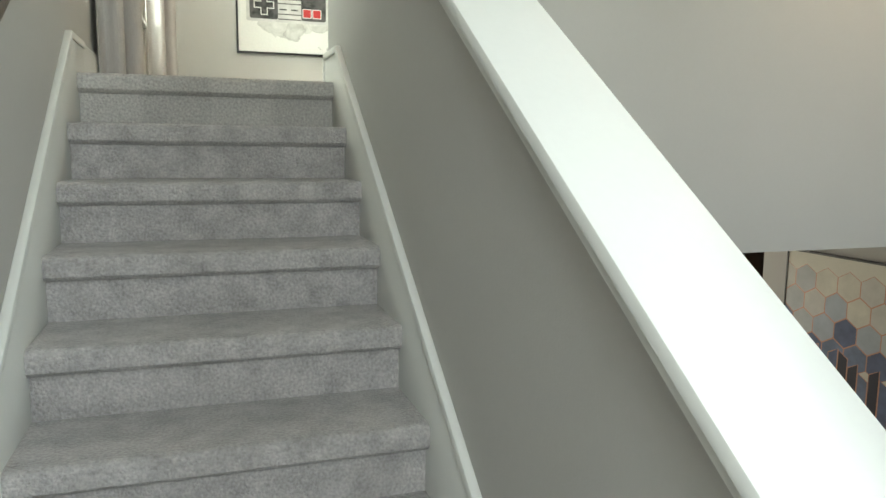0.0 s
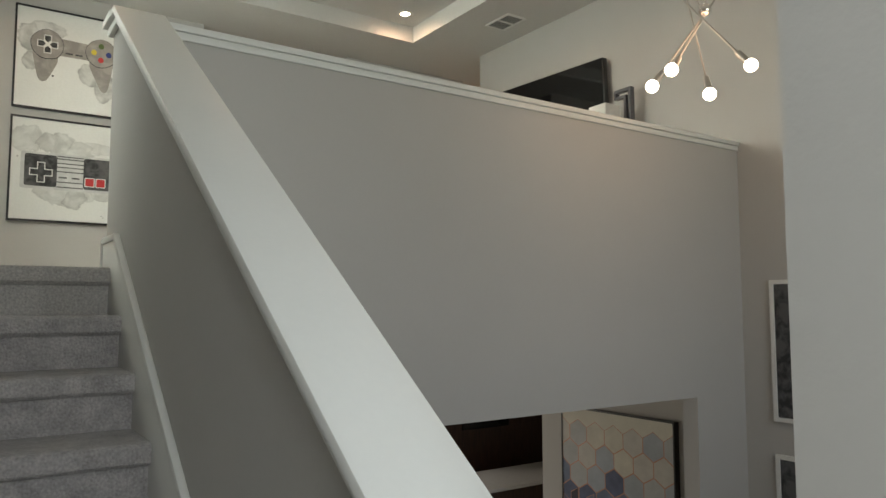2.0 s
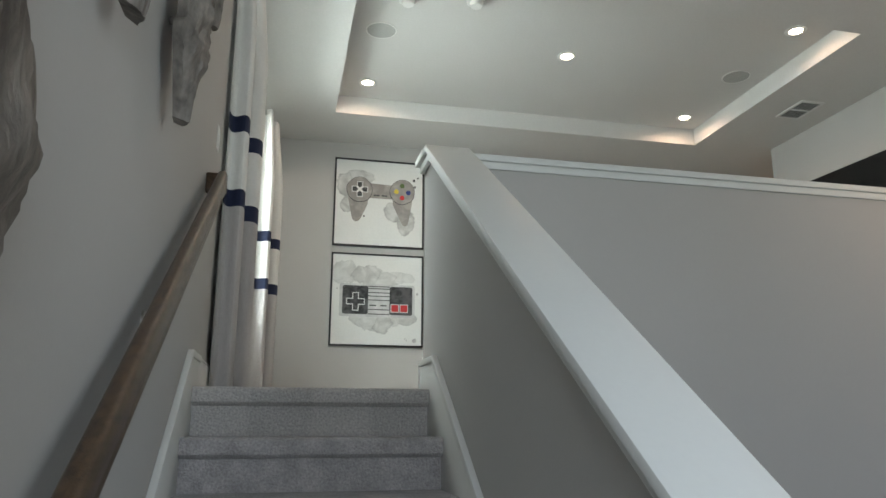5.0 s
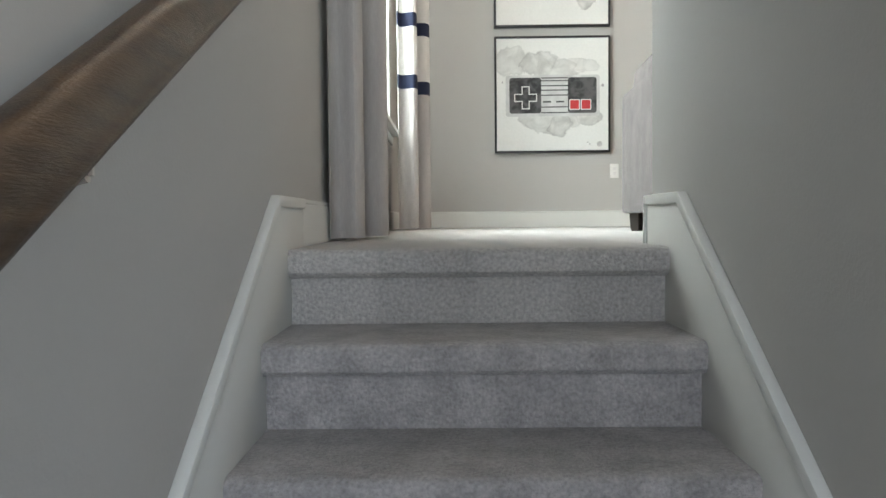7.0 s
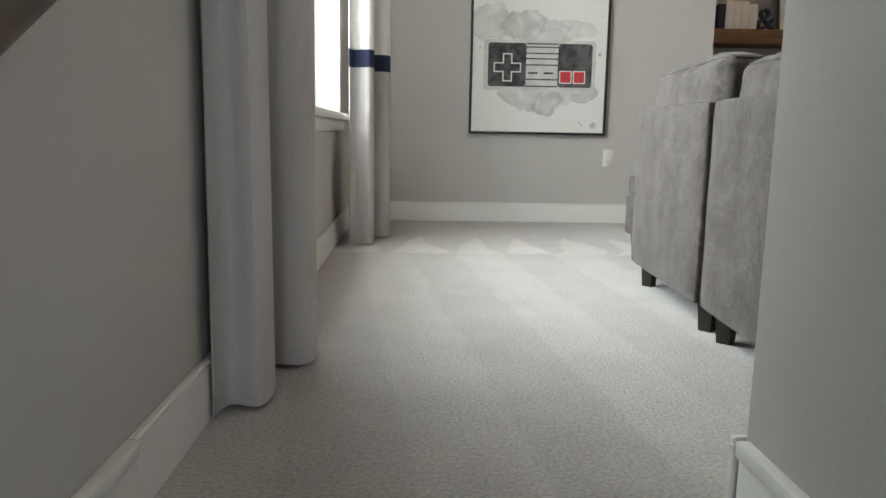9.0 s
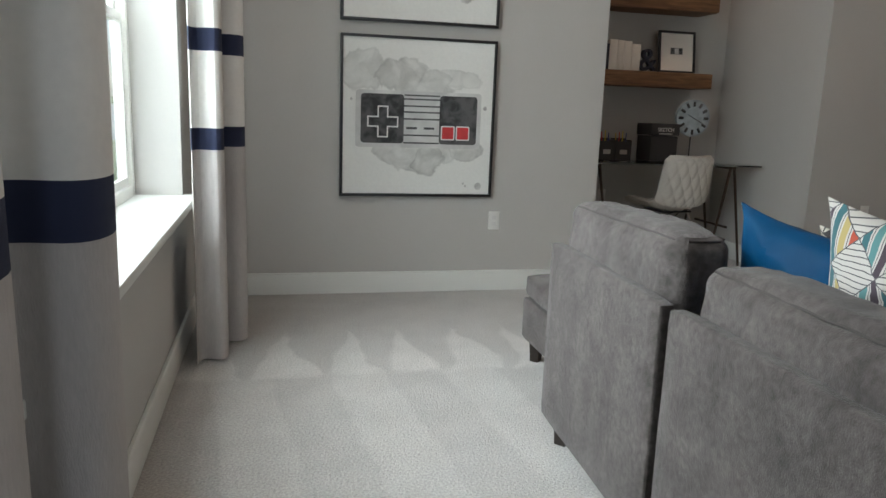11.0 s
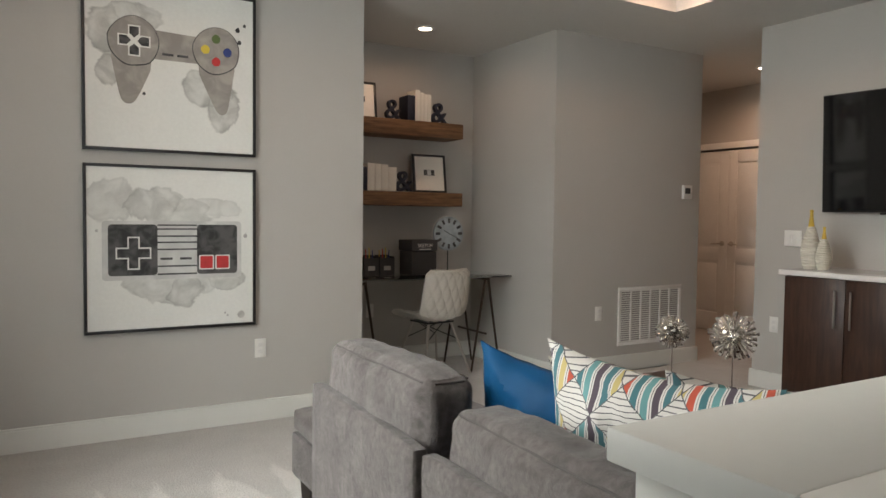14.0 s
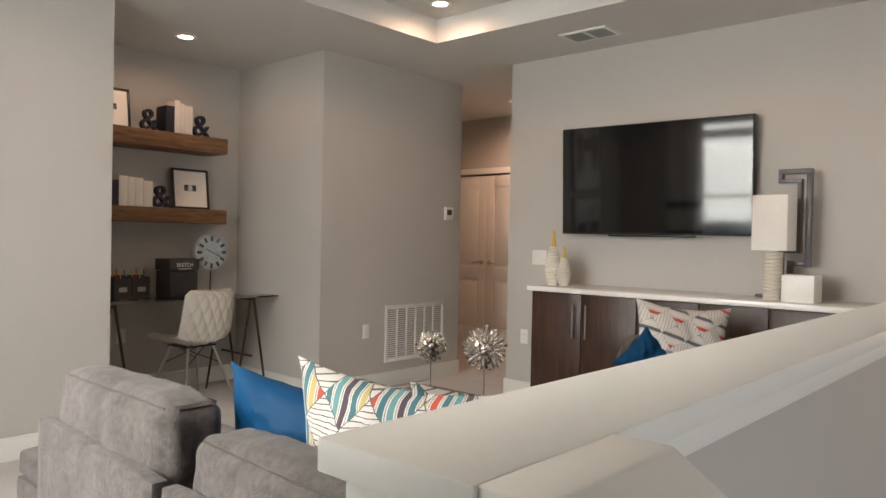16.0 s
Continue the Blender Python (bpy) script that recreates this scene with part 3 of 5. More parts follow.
def rect(x0, x1, z0, z1):
    return [(x0, z0), (x1, z0), (x1, z1), (x0, z1)]


def rounded(x0, x1, z0, z1, r, n=5):
    out = []
    for cx, cz, a0 in ((x1 - r, z0 + r, -90), (x1 - r, z1 - r, 0), (x0 + r, z1 - r, 90), (x0 + r, z0 + r, 180)):
        out += [(cx + r * math.cos(radians(a0 + 90 * i / n)), cz + r * math.sin(radians(a0 + 90 * i / n))) for i in range(n + 1)]
    return out


def disc(x, z, r, n=28, wob=0.0, seed=0):
    out = []
    for i in range(n):
        a = math.tau * i / n
        k = 1 + wob * noise.noise(Vector((math.cos(a) * 1.6 + seed, math.sin(a) * 1.6, seed * 3.1)))
        out.append((x + r * k * math.cos(a), z + r * k * math.sin(a)))
    return out


def cross(x, z, arm, w):
    return [(x - w, z - arm), (x + w, z - arm), (x + w, z - w), (x + arm, z - w), (x + arm, z + w), (x + w, z + w), (x + w, z + arm), (x - w, z + arm), (x - w, z + w), (x - arm, z + w), (x - arm, z - w), (x - w, z - w)]


def washed_paper(name, blobs, seed):
    """White paper with soft grey watercolour clouds (x, z, rx, rz) that dry to a darker rim."""
    m = mat(name, (0.72, 0.72, 0.69), 0.85, vary=0.015, scale=3, bump=0.1, bscale=400)
    t = m.node_tree
    b = t.nodes["Principled BSDF"]
    src = b.inputs["Base Color"].links[0].from_socket
    tc = t.nodes.new("ShaderNodeTexCoord")

    def op(kind, *vals):
        n = t.nodes.new("ShaderNodeMath")
        n.operation = kind
        for k, v in enumerate(vals):
            if isinstance(v, (int, float)):
                n.inputs[k].default_value = v
            else:
                t.links.new(v, n.inputs[k])
        return n.outputs[0]

    def noisy(scale, off, detail=5.0):
        mp = t.nodes.new("ShaderNodeMapping")
        mp.inputs["Location"].default_value = (off, off * 0.7, off * 1.9)
        n = t.nodes.new("ShaderNodeTexNoise")
        n.inputs["Scale"].default_value, n.inputs["Detail"].default_value, n.inputs["Distortion"].default_value = scale, detail, 0.7
        t.links.new(tc.outputs["Object"], mp.inputs[0])
        t.links.new(mp.outputs[0], n.inputs["Vector"])
        return n.outputs[0]

    def rise(fac, a, c, lo=0.0, hi=1.0):
        n = t.nodes.new("ShaderNodeMapRange")
        n.interpolation_type = "SMOOTHSTEP"
        for k, v in enumerate((a, c, lo, hi)):
            n.inputs[k + 1].default_value = v
        t.links.new(fac, n.inputs[0])
        return n.outputs[0]
    sep = t.nodes.new("ShaderNodeSeparateXYZ")
    t.links.new(tc.outputs["Object"], sep.inputs[0])
    ragged = op("MULTIPLY_ADD", noisy(6.0, seed), 1.5, -0.75)
    tone = noisy(9.0, seed + 5)
    total = None
    for k, (x, z, rx, rz, dark) in enumerate(blobs):
        dx = op("DIVIDE", op("SUBTRACT", sep.outputs[0], x), rx)
        dz = op("DIVIDE", op("SUBTRACT", sep.outputs[2], z), rz)
        d = op("ADD", op("SQRT", op("ADD", op("MULTIPLY", dx, dx), op("MULTIPLY", dz, dz))), ragged)
        inside = rise(d, 0.86, 1.0, 1.0, 0.0)
        rim = op("MULTIPLY", inside, rise(d, 0.72, 0.94))
        body = op("MULTIPLY", inside, op("MULTIPLY_ADD", rise(tone, 0.3, 0.7), 0.6, 0.25))
        one = op("MULTIPLY", op("ADD", body, op("MULTIPLY", rim, 0.30)), dark)
        total = one if total is None else op("MAXIMUM", total, one)
    keep = op("SUBTRACT", 1.0, total)
    sc = t.nodes.new("ShaderNodeVectorMath")
    sc.operation = "SCALE"
    t.links.new(src, sc.inputs[0])
    t.links.new(keep, sc.inputs["Scale"])
    t.links.new(sc.outputs[0], b.inputs["Base Color"])
    return m


SQUAREWASH = washed_paper("wash_paper_square", [(-0.36, 0.27, 0.16, 0.13, 0.30), (-0.10, 0.25, 0.15, 0.12, 0.42), (0.06, 0.20, 0.18, 0.08, 0.36), (0.22, 0.23, 0.17, 0.06, 0.26), (-0.02, -0.20, 0.26, 0.12, 0.36), (0.06, -0.24, 0.11, 0.10, 0.46), (0.30, -0.19, 0.10, 0.07, 0.42)], 3.0)
ROUNDWASH = washed_paper("wash_paper_round", [(-0.34, 0.17, 0.13, 0.15, 0.5), (-0.20, 0.28, 0.16, 0.08, 0.4), (0.17, -0.08, 0.16, 0.13, 0.5), (0.27, -0.20, 0.10, 0.12, 0.5), (-0.33, -0.02, 0.08, 0.10, 0.45)], 11.0)


def framed_painting(z, label, paper):
    p = thing("framed_painting", label, "painting", pose(1.252, PICY, z), "framed paintings on the wall")
    h, f, d = 0.465, 0.016, 0.04
    part("frame", boxes((-h, h, -d, -0.001, -h, -h + f), (-h, h, -d, -0.001, h - f, h), (-h, -h + f, -d, -0.001, -h + f, h - f), (h - f, h, -d, -0.001, -h + f, h - f), bevel=0.002), BLACK, p, "thin black frame")
    part("canvas", boxes((-h + f, h - f, -0.028, -0.001, -h + f, h - f)), paper, p, "white watercolour paper")
    return p


def layer(p, name, pts, k, material):
    part(name, flat(pts, -0.0281 - 0.0013 * k), material, p, smooth=False)


def paint_gamepad_square(p):
    layer(p, "pad_border", rounded(-0.375, 0.38, -0.175, 0.155, 0.02), 1.1, PALE)
    layer(p, "pad_left", rounded(-0.345, -0.09, -0.15, 0.135, 0.02), 2.1, INK)
    layer(p, "pad_right", rounded(0.125, 0.355, -0.15, 0.135, 0.02), 2.1, INK)
    layer(p, "pad_middle", rect(-0.09, 0.125, -0.15, 0.135), 2.1, PALE)
    for z in (0.11, 0.07, 0.035, -0.005, -0.10, -0.145, 0.132):
        layer(p, "stripe", rect(-0.09, 0.125, z - 0.005, z + 0.004), 3.1, INK)
    for x in (-0.045, 0.06):
        layer(p, "slot_button", rect(x - 0.03, x + 0.035, -0.065, -0.052), 3.1, INK)
    layer(p, "cross_outline", cross(-0.215, -0.025, 0.092, 0.032), 3.1, CANVAS)
    layer(p, "cross_pad", cross(-0.215, -0.025, 0.084, 0.024), 4.1, INK)
    for x in (0.178, 0.270):
        layer(p, "button_border", rounded(x - 0.042, x + 0.042, -0.125, -0.040, 0.008), 3.1, CANVAS)
        layer(p, "red_button", rounded(x - 0.035, x + 0.035, -0.118, -0.047, 0.006), 4.1, RED)
    layer(p, "round_mark", disc(0.38, -0.40, 0.022, 24, 0.15), 1.1, CLOUD)
    for x, z, r in ((0.30, -0.40, 0.007), (0.285, -0.385, 0.006), (-0.40, 0.10, 0.008), (0.405, 0.07, 0.012)):
        layer(p, "spatter", disc(x, z, r, 12, 0.3), 1.1, CLOUD)


def soften(pts, times=2):
    """Rounds the corners of an outline by cutting them."""
    for _ in range(times):
        out = []
        for (x0, z0), (x1, z1) in zip(pts, pts[1:] + pts[:1]):
            out += [(x0 * 0.75 + x1 * 0.25, z0 * 0.75 + z1 * 0.25), (x0 * 0.25 + x1 * 0.75, z0 * 0.25 + z1 * 0.75)]
        pts = out
    return pts


def paint_gamepad_round(p):
    layer(p, "pad_left_grip", soften([(-0.345, 0.16), (-0.08, 0.08), (-0.19, -0.18), (-0.225, -0.21), (-0.265, -0.20), (-0.285, -0.15)]), 1.1, GREYPAD)
    layer(p, "pad_right_grip", soften([(0.10, 0.08), (0.36, 0.15), (0.31, -0.16), (0.295, -0.225), (0.25, -0.235), (0.21, -0.16)]), 1.1, GREYPAD)
    layer(p, "pad_bridge", [(-0.10, 0.05), (0.13, 0.05), (0.15, 0.20), (-0.12, 0.21)], 2.1, GREYPAD)
    for x, s in ((-0.205, 0), (0.235, 4)):
        layer(p, "pad_disc_edge", disc(x, 0.135, 0.135, 40, 0.06, s), 3.1, INK)
        layer(p, "pad_disc", disc(x, 0.137, 0.130, 40, 0.06, s), 4.1, GREYPAD)
    layer(p, "cross_outline", cross(-0.205, 0.137, 0.084, 0.031), 5.1, CANVAS)
    for dx, dz in ((0, 0.05), (0, -0.05), (-0.05, 0), (0.05, 0)):
        ax, az = dx / 0.05, dz / 0.05
        key = [(-0.024, 0.026), (0.024, 0.026), (0.024, -0.012), (0.0, -0.034), (-0.024, -0.012)]
        layer(p, "direction_key", [(-0.205 + dx + u * az + v * ax, 0.137 + dz - u * ax + v * az) for u, v in key], 6.1, INK)
    for dx, dz, m in ((0, 0.065, GREEN), (0, -0.065, RED), (-0.06, 0.0, YELLOW), (0.065, -0.005, INDIGO)):
        layer(p, "round_button", disc(0.235 + dx, 0.137 + dz, 0.025, 20, 0.12), 5.1, m)
    for x in (-0.03, 0.05):
        layer(p, "slot_button", rect(x - 0.03, x + 0.03, 0.075, 0.088), 3.1, INK)
    for x, z, r in ((0.36, 0.27, 0.014), (0.37, 0.20, 0.012), (0.40, 0.30, 0.01), (-0.155, -0.145, 0.009)):
        layer(p, "spatter", disc(x, z, r, 12, 0.3), 1.1, INK)


low_art = framed_painting(1.066, "black-framed watercolour of a rectangular game controller", SQUAREWASH)
paint_gamepad_square(low_art)
high_art = framed_painting(2.07, "black-framed watercolour of a rounded game controller", ROUNDWASH)
paint_gamepad_round(high_art)


def wall_plate(name, x, y, z, face, label, category, w=0.035, h=0.058, switch=False):
    """face: the way the plate looks, as an angle about z in degrees (0 looks towards -y)."""
    p = thing(name, label, category, pose(x, y, z, 0, 0, face), "wall plates")
    part("plate", boxes((-w, w, -0.006, -0.0005, -h, h), bevel=0.003), PLASTIC, p)
    if switch:
        n = max(1, round(w / 0.035))
        for i in range(n):
            cx = (i - (n - 1) / 2) * 0.046
            part("rocker", boxes((cx - 0.016, cx + 0.016, -0.010, -0.006, -0.033, 0.033), bevel=0.002), PLASTIC, p)
    else:
        for dz in (-0.02, 0.02):
            part("socket", boxes((-0.014, 0.014, -0.008, -0.006, dz - 0.012, dz + 0.012), bevel=0.002), GRILLE, p)
    return p


wall_plate("power_outlet", 1.755, PICY, 0.449, 0, "white power outlet under the paintings", "power outlet")
wall_plate("power_outlet", 4.545, BLKY, 0.491, 0, "white power outlet beside the return grille", "power outlet")
wall_plate("power_outlet", 3.05, NICHEY, 0.458, 0, "white power outlet under the desk", "power outlet")
wall_plate("light_switch", TVX, 2.995, 1.137, -90, "white three-gang light switch by the cabinet", "light switch", w=0.068, switch=True)
wall_plate("power_outlet", TVX, 3.126, 0.491, -90, "white power outlet beside the dark cabinet", "power outlet")
wall_plate("light_switch", TVX, 0.05, -2.13, -90, "white light switch low in the foyer", "light switch", switch=True)
wall_plate("light_switch", 0, 0.33, 1.16, 90, "white light switch at the stair top", "light switch", switch=True)

th = thing("thermostat", "white wall thermostat with grey display", "thermostat", pose(5.535, BLKY, 1.503))
part("body", boxes((-0.055, 0.055, -0.025, -0.0005, -0.06, 0.06), bevel=0.006), PLASTIC, th)
part("display", boxes((-0.035, 0.03, -0.0262, -0.0252, -0.015, 0.035)), DARKGAP, th)

gr = thing("return_grille", "white slatted return air grille in the wall", "vent", pose(5.126, BLKY, 0.452))
gw, gh = 0.369, 0.243
part("backing", boxes((-gw + 0.02, gw - 0.02, -0.004, -0.001, -gh + 0.02, gh - 0.02)), GAPGREY, gr)
part("frame", boxes((-gw, gw, -0.016, -0.001, -gh, -gh + 0.03), (-gw, gw, -0.016, -0.001, gh - 0.03, gh), (-gw, -gw + 0.03, -0.016, -0.001, -gh + 0.03, gh - 0.03), (gw - 0.03, gw, -0.016, -0.001, -gh + 0.03, gh - 0.03), bevel=0.003), GRILLE, gr)
for i in range(1, 6):
    x = -gw + 0.03 + (2 * gw - 0.06) * i / 6
    part("mullion", boxes((x - 0.007, x + 0.007, -0.015, -0.005, -gh + 0.03, gh - 0.03)), GRILLE, gr)
for i in range(24):
    z = -gh + 0.035 + (2 * gh - 0.07) * i / 23
    part("slat", boxes((-gw + 0.03, gw - 0.03, -0.011, -0.0045, z - 0.005, z + 0.005)), GRILLE, gr)


# ---- handrail on brackets ----
def handrail():
    h = thing("handrail", "dark-stained wooden handrail on the stair wall", "handrail", pose(0, 0, 0))

    def zc(y):
        return 0.836 + 0.60 * y
    sec = [(0.022 * (1 - 0.22 * math.exp(-40 * (math.sin(a) + 0.25) ** 2)) * math.copysign(abs(math.cos(a)) ** 0.6, math.cos(a)), 0.054 * math.copysign(abs(math.sin(a)) ** 0.6, math.sin(a))) for a in [math.tau * i / 32 for i in range(32)]]
    bm = bmesh.new()
    rings = []
    ys = [0.0 - 2.45 * i / 20 for i in range(21)]
    for y in ys:
        rings.append([bm.verts.new((0.066 + px, y, zc(y) + pz)) for px, pz in sec])
    for a, b in zip(rings, rings[1:]):
        for i in range(32):
            bm.faces.new((a[i], a[(i + 1) % 32], b[(i + 1) % 32], b[i]))
    bm.faces.new(rings[0]), bm.faces.new(rings[-1][::-1])
    bmesh.ops.recalc_face_normals(bm, faces=bm.faces)
    part("rail", bm, RAILWOOD, h)
    part("end_return", boxes((0.001, 0.086, -0.005, 0.036, zc(0) - 0.042, zc(0) + 0.045), bevel=0.008), RAILWOOD, h)
    for y in (-1.08, -2.3):
        z = zc(y)
        b = part("bracket", rod((0.062, y, z - 0.03), (0.062, y, z - 0.07), 0.007), NICKEL, h)
        part("arm", rod((0.062, y, z - 0.07), (0.003, y, z - 0.085), 0.007), NICKEL, b)
        part("rosette", rod((0.001, y, z - 0.085), (0.008, y, z - 0.085), 0.03, n=20), NICKEL, b)


handrail()


# ---- bark-like wall sculptures ----
def wall_rock(y, z, w, h, seed, tilt):
    bm = bmesh.new()
    nu, nv = 22, 44
    front, back = [], []
    for j in range(nv + 1):
        v = j / nv * 2 - 1
        tail = 0.42 + 0.58 * min(1.0, max(0.0, (v + 0.72) / 0.42)) ** 1.5
        prof = max(0.0, 1 - abs(v) ** 2.6) ** 0.7 * tail * (1 + 0.20 * math.sin(v * 4.5 + seed))
        rowf, rowb = [], []
        for i in range(nu + 1):
            u = i / nu * 2 - 1
            edge = 1 + 0.22 * noise.noise(Vector((seed, v * 2.2, 1 if u > 0 else 7))) + 0.07 * noise.noise(Vector((seed, v * 7, 3 if u > 0 else 5)))
            yy = u * w / 2 * max(prof, 0.13) * edge + 0.07 * noise.noise(Vector((seed + 3, v * 1.5, 0)))
            zz = v * h / 2
            thick = 0.35 + 0.65 * min(1.0, prof)
            bulge = thick * (0.055 * (1 - u * u * 0.85) + 0.022 * noise.noise(Vector((u * 2 + seed, v * 4, 2))) + 0.012 * noise.noise(Vector((u * 9, v * 8, seed))))
            rowf.append(bm.verts.new((0.055 + bulge, yy, zz)))
            rowb.append(bm.verts.new((0.035, yy * 0.93, zz * 0.97)))
        front.append(rowf), back.append(rowb)
    for g in (front, back):
        for j in range(nv):
            for i in range(nu):
                bm.faces.new((g[j][i], g[j][i + 1], g[j + 1][i + 1], g[j + 1][i]))
    for j in range(nv):
        for i in (0, nu):
            bm.faces.new((front[j][i], front[j + 1][i], back[j + 1][i], back[j][i]))
    for i in range(nu):
        for j in (0, nv):
            bm.faces.new((front[j][i], front[j][i + 1], back[j][i + 1], back[j][i]))
    tube(bm, (0.001, 0, 0.1 * h), (0.06, 0, 0.1 * h), 0.012)
    bmesh.ops.recalc_face_normals(bm, faces=bm.faces)
    return single("wall_sculpture", bm, BARK, "rough grey-brown bark-like slab hung on the stair wall", "wall sculpture", pose(0, y, z, tilt, 0, 0), "wall sculptures")


wall_rock(-1.80, 1.07, 0.70, 1.02, 1, 4)
wall_rock(-1.12, 0.88, 0.27, 0.50, 5, -10)
wall_rock(-0.62, 1.60, 0.30, 0.84, 9, -4)
wall_rock(-2.42, 0.08, 0.40, 0.74, 14, 3)


# ---- curtains ----
def curtain(y0, y1, folds, label, x0=0.035, x1=0.185):
    c = thing("curtain", label, "curtain", pose(0, (y0 + y1) / 2, 0.012), "window curtains")
    half = (y1 - y0) / 2
    n = 26 * folds

    def xy(s, side, z):
        a = s * folds * math.tau
        fl = 1 - 0.35 * max(0.0, (z - 1.9) / 0.6)
        x = x0 + (1 - math.cos(a)) * (x1 - x0) / 2 * fl * (0.62 if s < 0.5 else 1.0)
        y = -half + (s - (0.035 if folds == 2 else 0.0) * math.sin(math.tau * s)) * 2 * half + 0.035 * math.sin(2 * a)
        return x + side * 0.0022, y + side * 0.002 * (1 if math.sin(a) < 0 else -1) + 0.012 * math.sin(z * 1.7 + folds * s * 3) * min(1, max(0, 2.2 - z))

    def strip(za, zb, name, material):
        bm = bmesh.new()
        k = max(1, round((zb - za) / 0.08))
        rows = []
        for j in range(k + 1):
            z = za + (zb - za) * j / k
            rows.append([[bm.verts.new((*xy(i / n, s, z), z)) for i in range(n + 1)] for s in (1, -1)])
        for a, b in zip(rows, rows[1:]):
            for s in (0, 1):
                for i in range(n):
                    bm.faces.new((a[s][i], a[s][i + 1], b[s][i + 1], b[s][i]))
            for i in (0, n):
                bm.faces.new((a[0][i], b[0][i], b[1][i], a[1][i]))
        for r in (rows[0], rows[-1]):
            for i in range(n):
                bm.faces.new((r[0][i], r[0][i + 1], r[1][i + 1], r[1][i]))
        bmesh.ops.recalc_face_normals(bm, faces=bm.faces)
        part(name, bm, material, c)
    strip(0.0, 0.915, "grey_panel", GREYCLOTH)
    strip(0.9152, 1.005, "navy_band", NAVY)
    strip(1.0052, 1.315, "white_panel", WHITECLOTH)
    strip(1.3152, 1.405, "navy_band", NAVY)
    strip(1.4052, 2.49, "white_top", WHITECLOTH)
    return c


curtain(0.58, 1.12, 2, "floor-length grey and white curtain with navy bands by the stairs", 0.025, 0.18)
curtain(2.92, 3.40, 2, "floor-length grey and white curtain with navy bands near the paintings", 0.09, 0.285)
cr = thing("curtain_rod", "slim metal curtain rod above the window", "curtain rod", pose(0, 2, 2.46))
part("rod", rod((0.11, -1.42, 0), (0.11, 1.38, 0), 0.009), NICKEL, cr)
for y in (-1.40, 1.36):
    part("bracket", rod((0.001, y, 0), (0.11, y, 0), 0.006), NICKEL, cr)


# ---- sofa, a sectional of modules ----
def soft_box(x0, x1, y0, y1, z0, z1, r, puff=0.02, seed=0, wr=0.006, cuts=7):
    """A padded block: rounded edges, faces that swell, and shallow creases."""
    bm = bmesh.new()
    cx, cy, cz = (x0 + x1) / 2, (y0 + y1) / 2, (z0 + z1) / 2
    hx, hy, hz = (x1 - x0) / 2, (y1 - y0) / 2, (z1 - z0) / 2
    bmesh.ops.create_cube(bm, size=2.0)
    bmesh.ops.subdivide_edges(bm, edges=list(bm.edges), cuts=cuts * 2, use_grid_fill=True)
    for v in bm.verts:
        p = v.co.copy()
        q = Vector((p.x * hx, p.y * hy, p.z * hz))
        inner = Vector((max(-hx + r, min(hx - r, q.x)), max(-hy + r, min(hy - r, q.y)), max(-hz + r, min(hz - r, q.z))))
        d = q - inner
        if d.length > 1e-6:
            q = inner + d.normalized() * min(r, d.length if sum(abs(c) > 1e-5 for c in d) == 1 else r)
        sw = Vector((0, 0, 0))
        if abs(p.x) > 0.99:
            sw.x = math.copysign(puff * (1 - p.y ** 4) * (1 - p.z ** 4), p.x)
        if abs(p.y) > 0.99:
            sw.y = math.copysign(puff * 0.6 * (1 - p.x ** 4) * (1 - p.z ** 4), p.y)
        if abs(p.z) > 0.99:
            sw.z = math.copysign(puff * (1 - p.x ** 4) * (1 - p.y ** 4), p.z)
        w = wr * (noise.noise(Vector((q.x * 9 + seed, q.y * 5, q.z * 7))) + 0.5 * noise.noise(Vector((q.x * 4, q.y * 15 + seed, q.z * 6))) + 0.5 * noise.noise(Vector((q.x * 22, q.y * 14 + seed, q.z * 18))))
        v.co = Vector((cx, cy, cz)) + q + sw + v.normal * w
    return bm


def piping(points, r=0.004):
    return sweep(points, r)


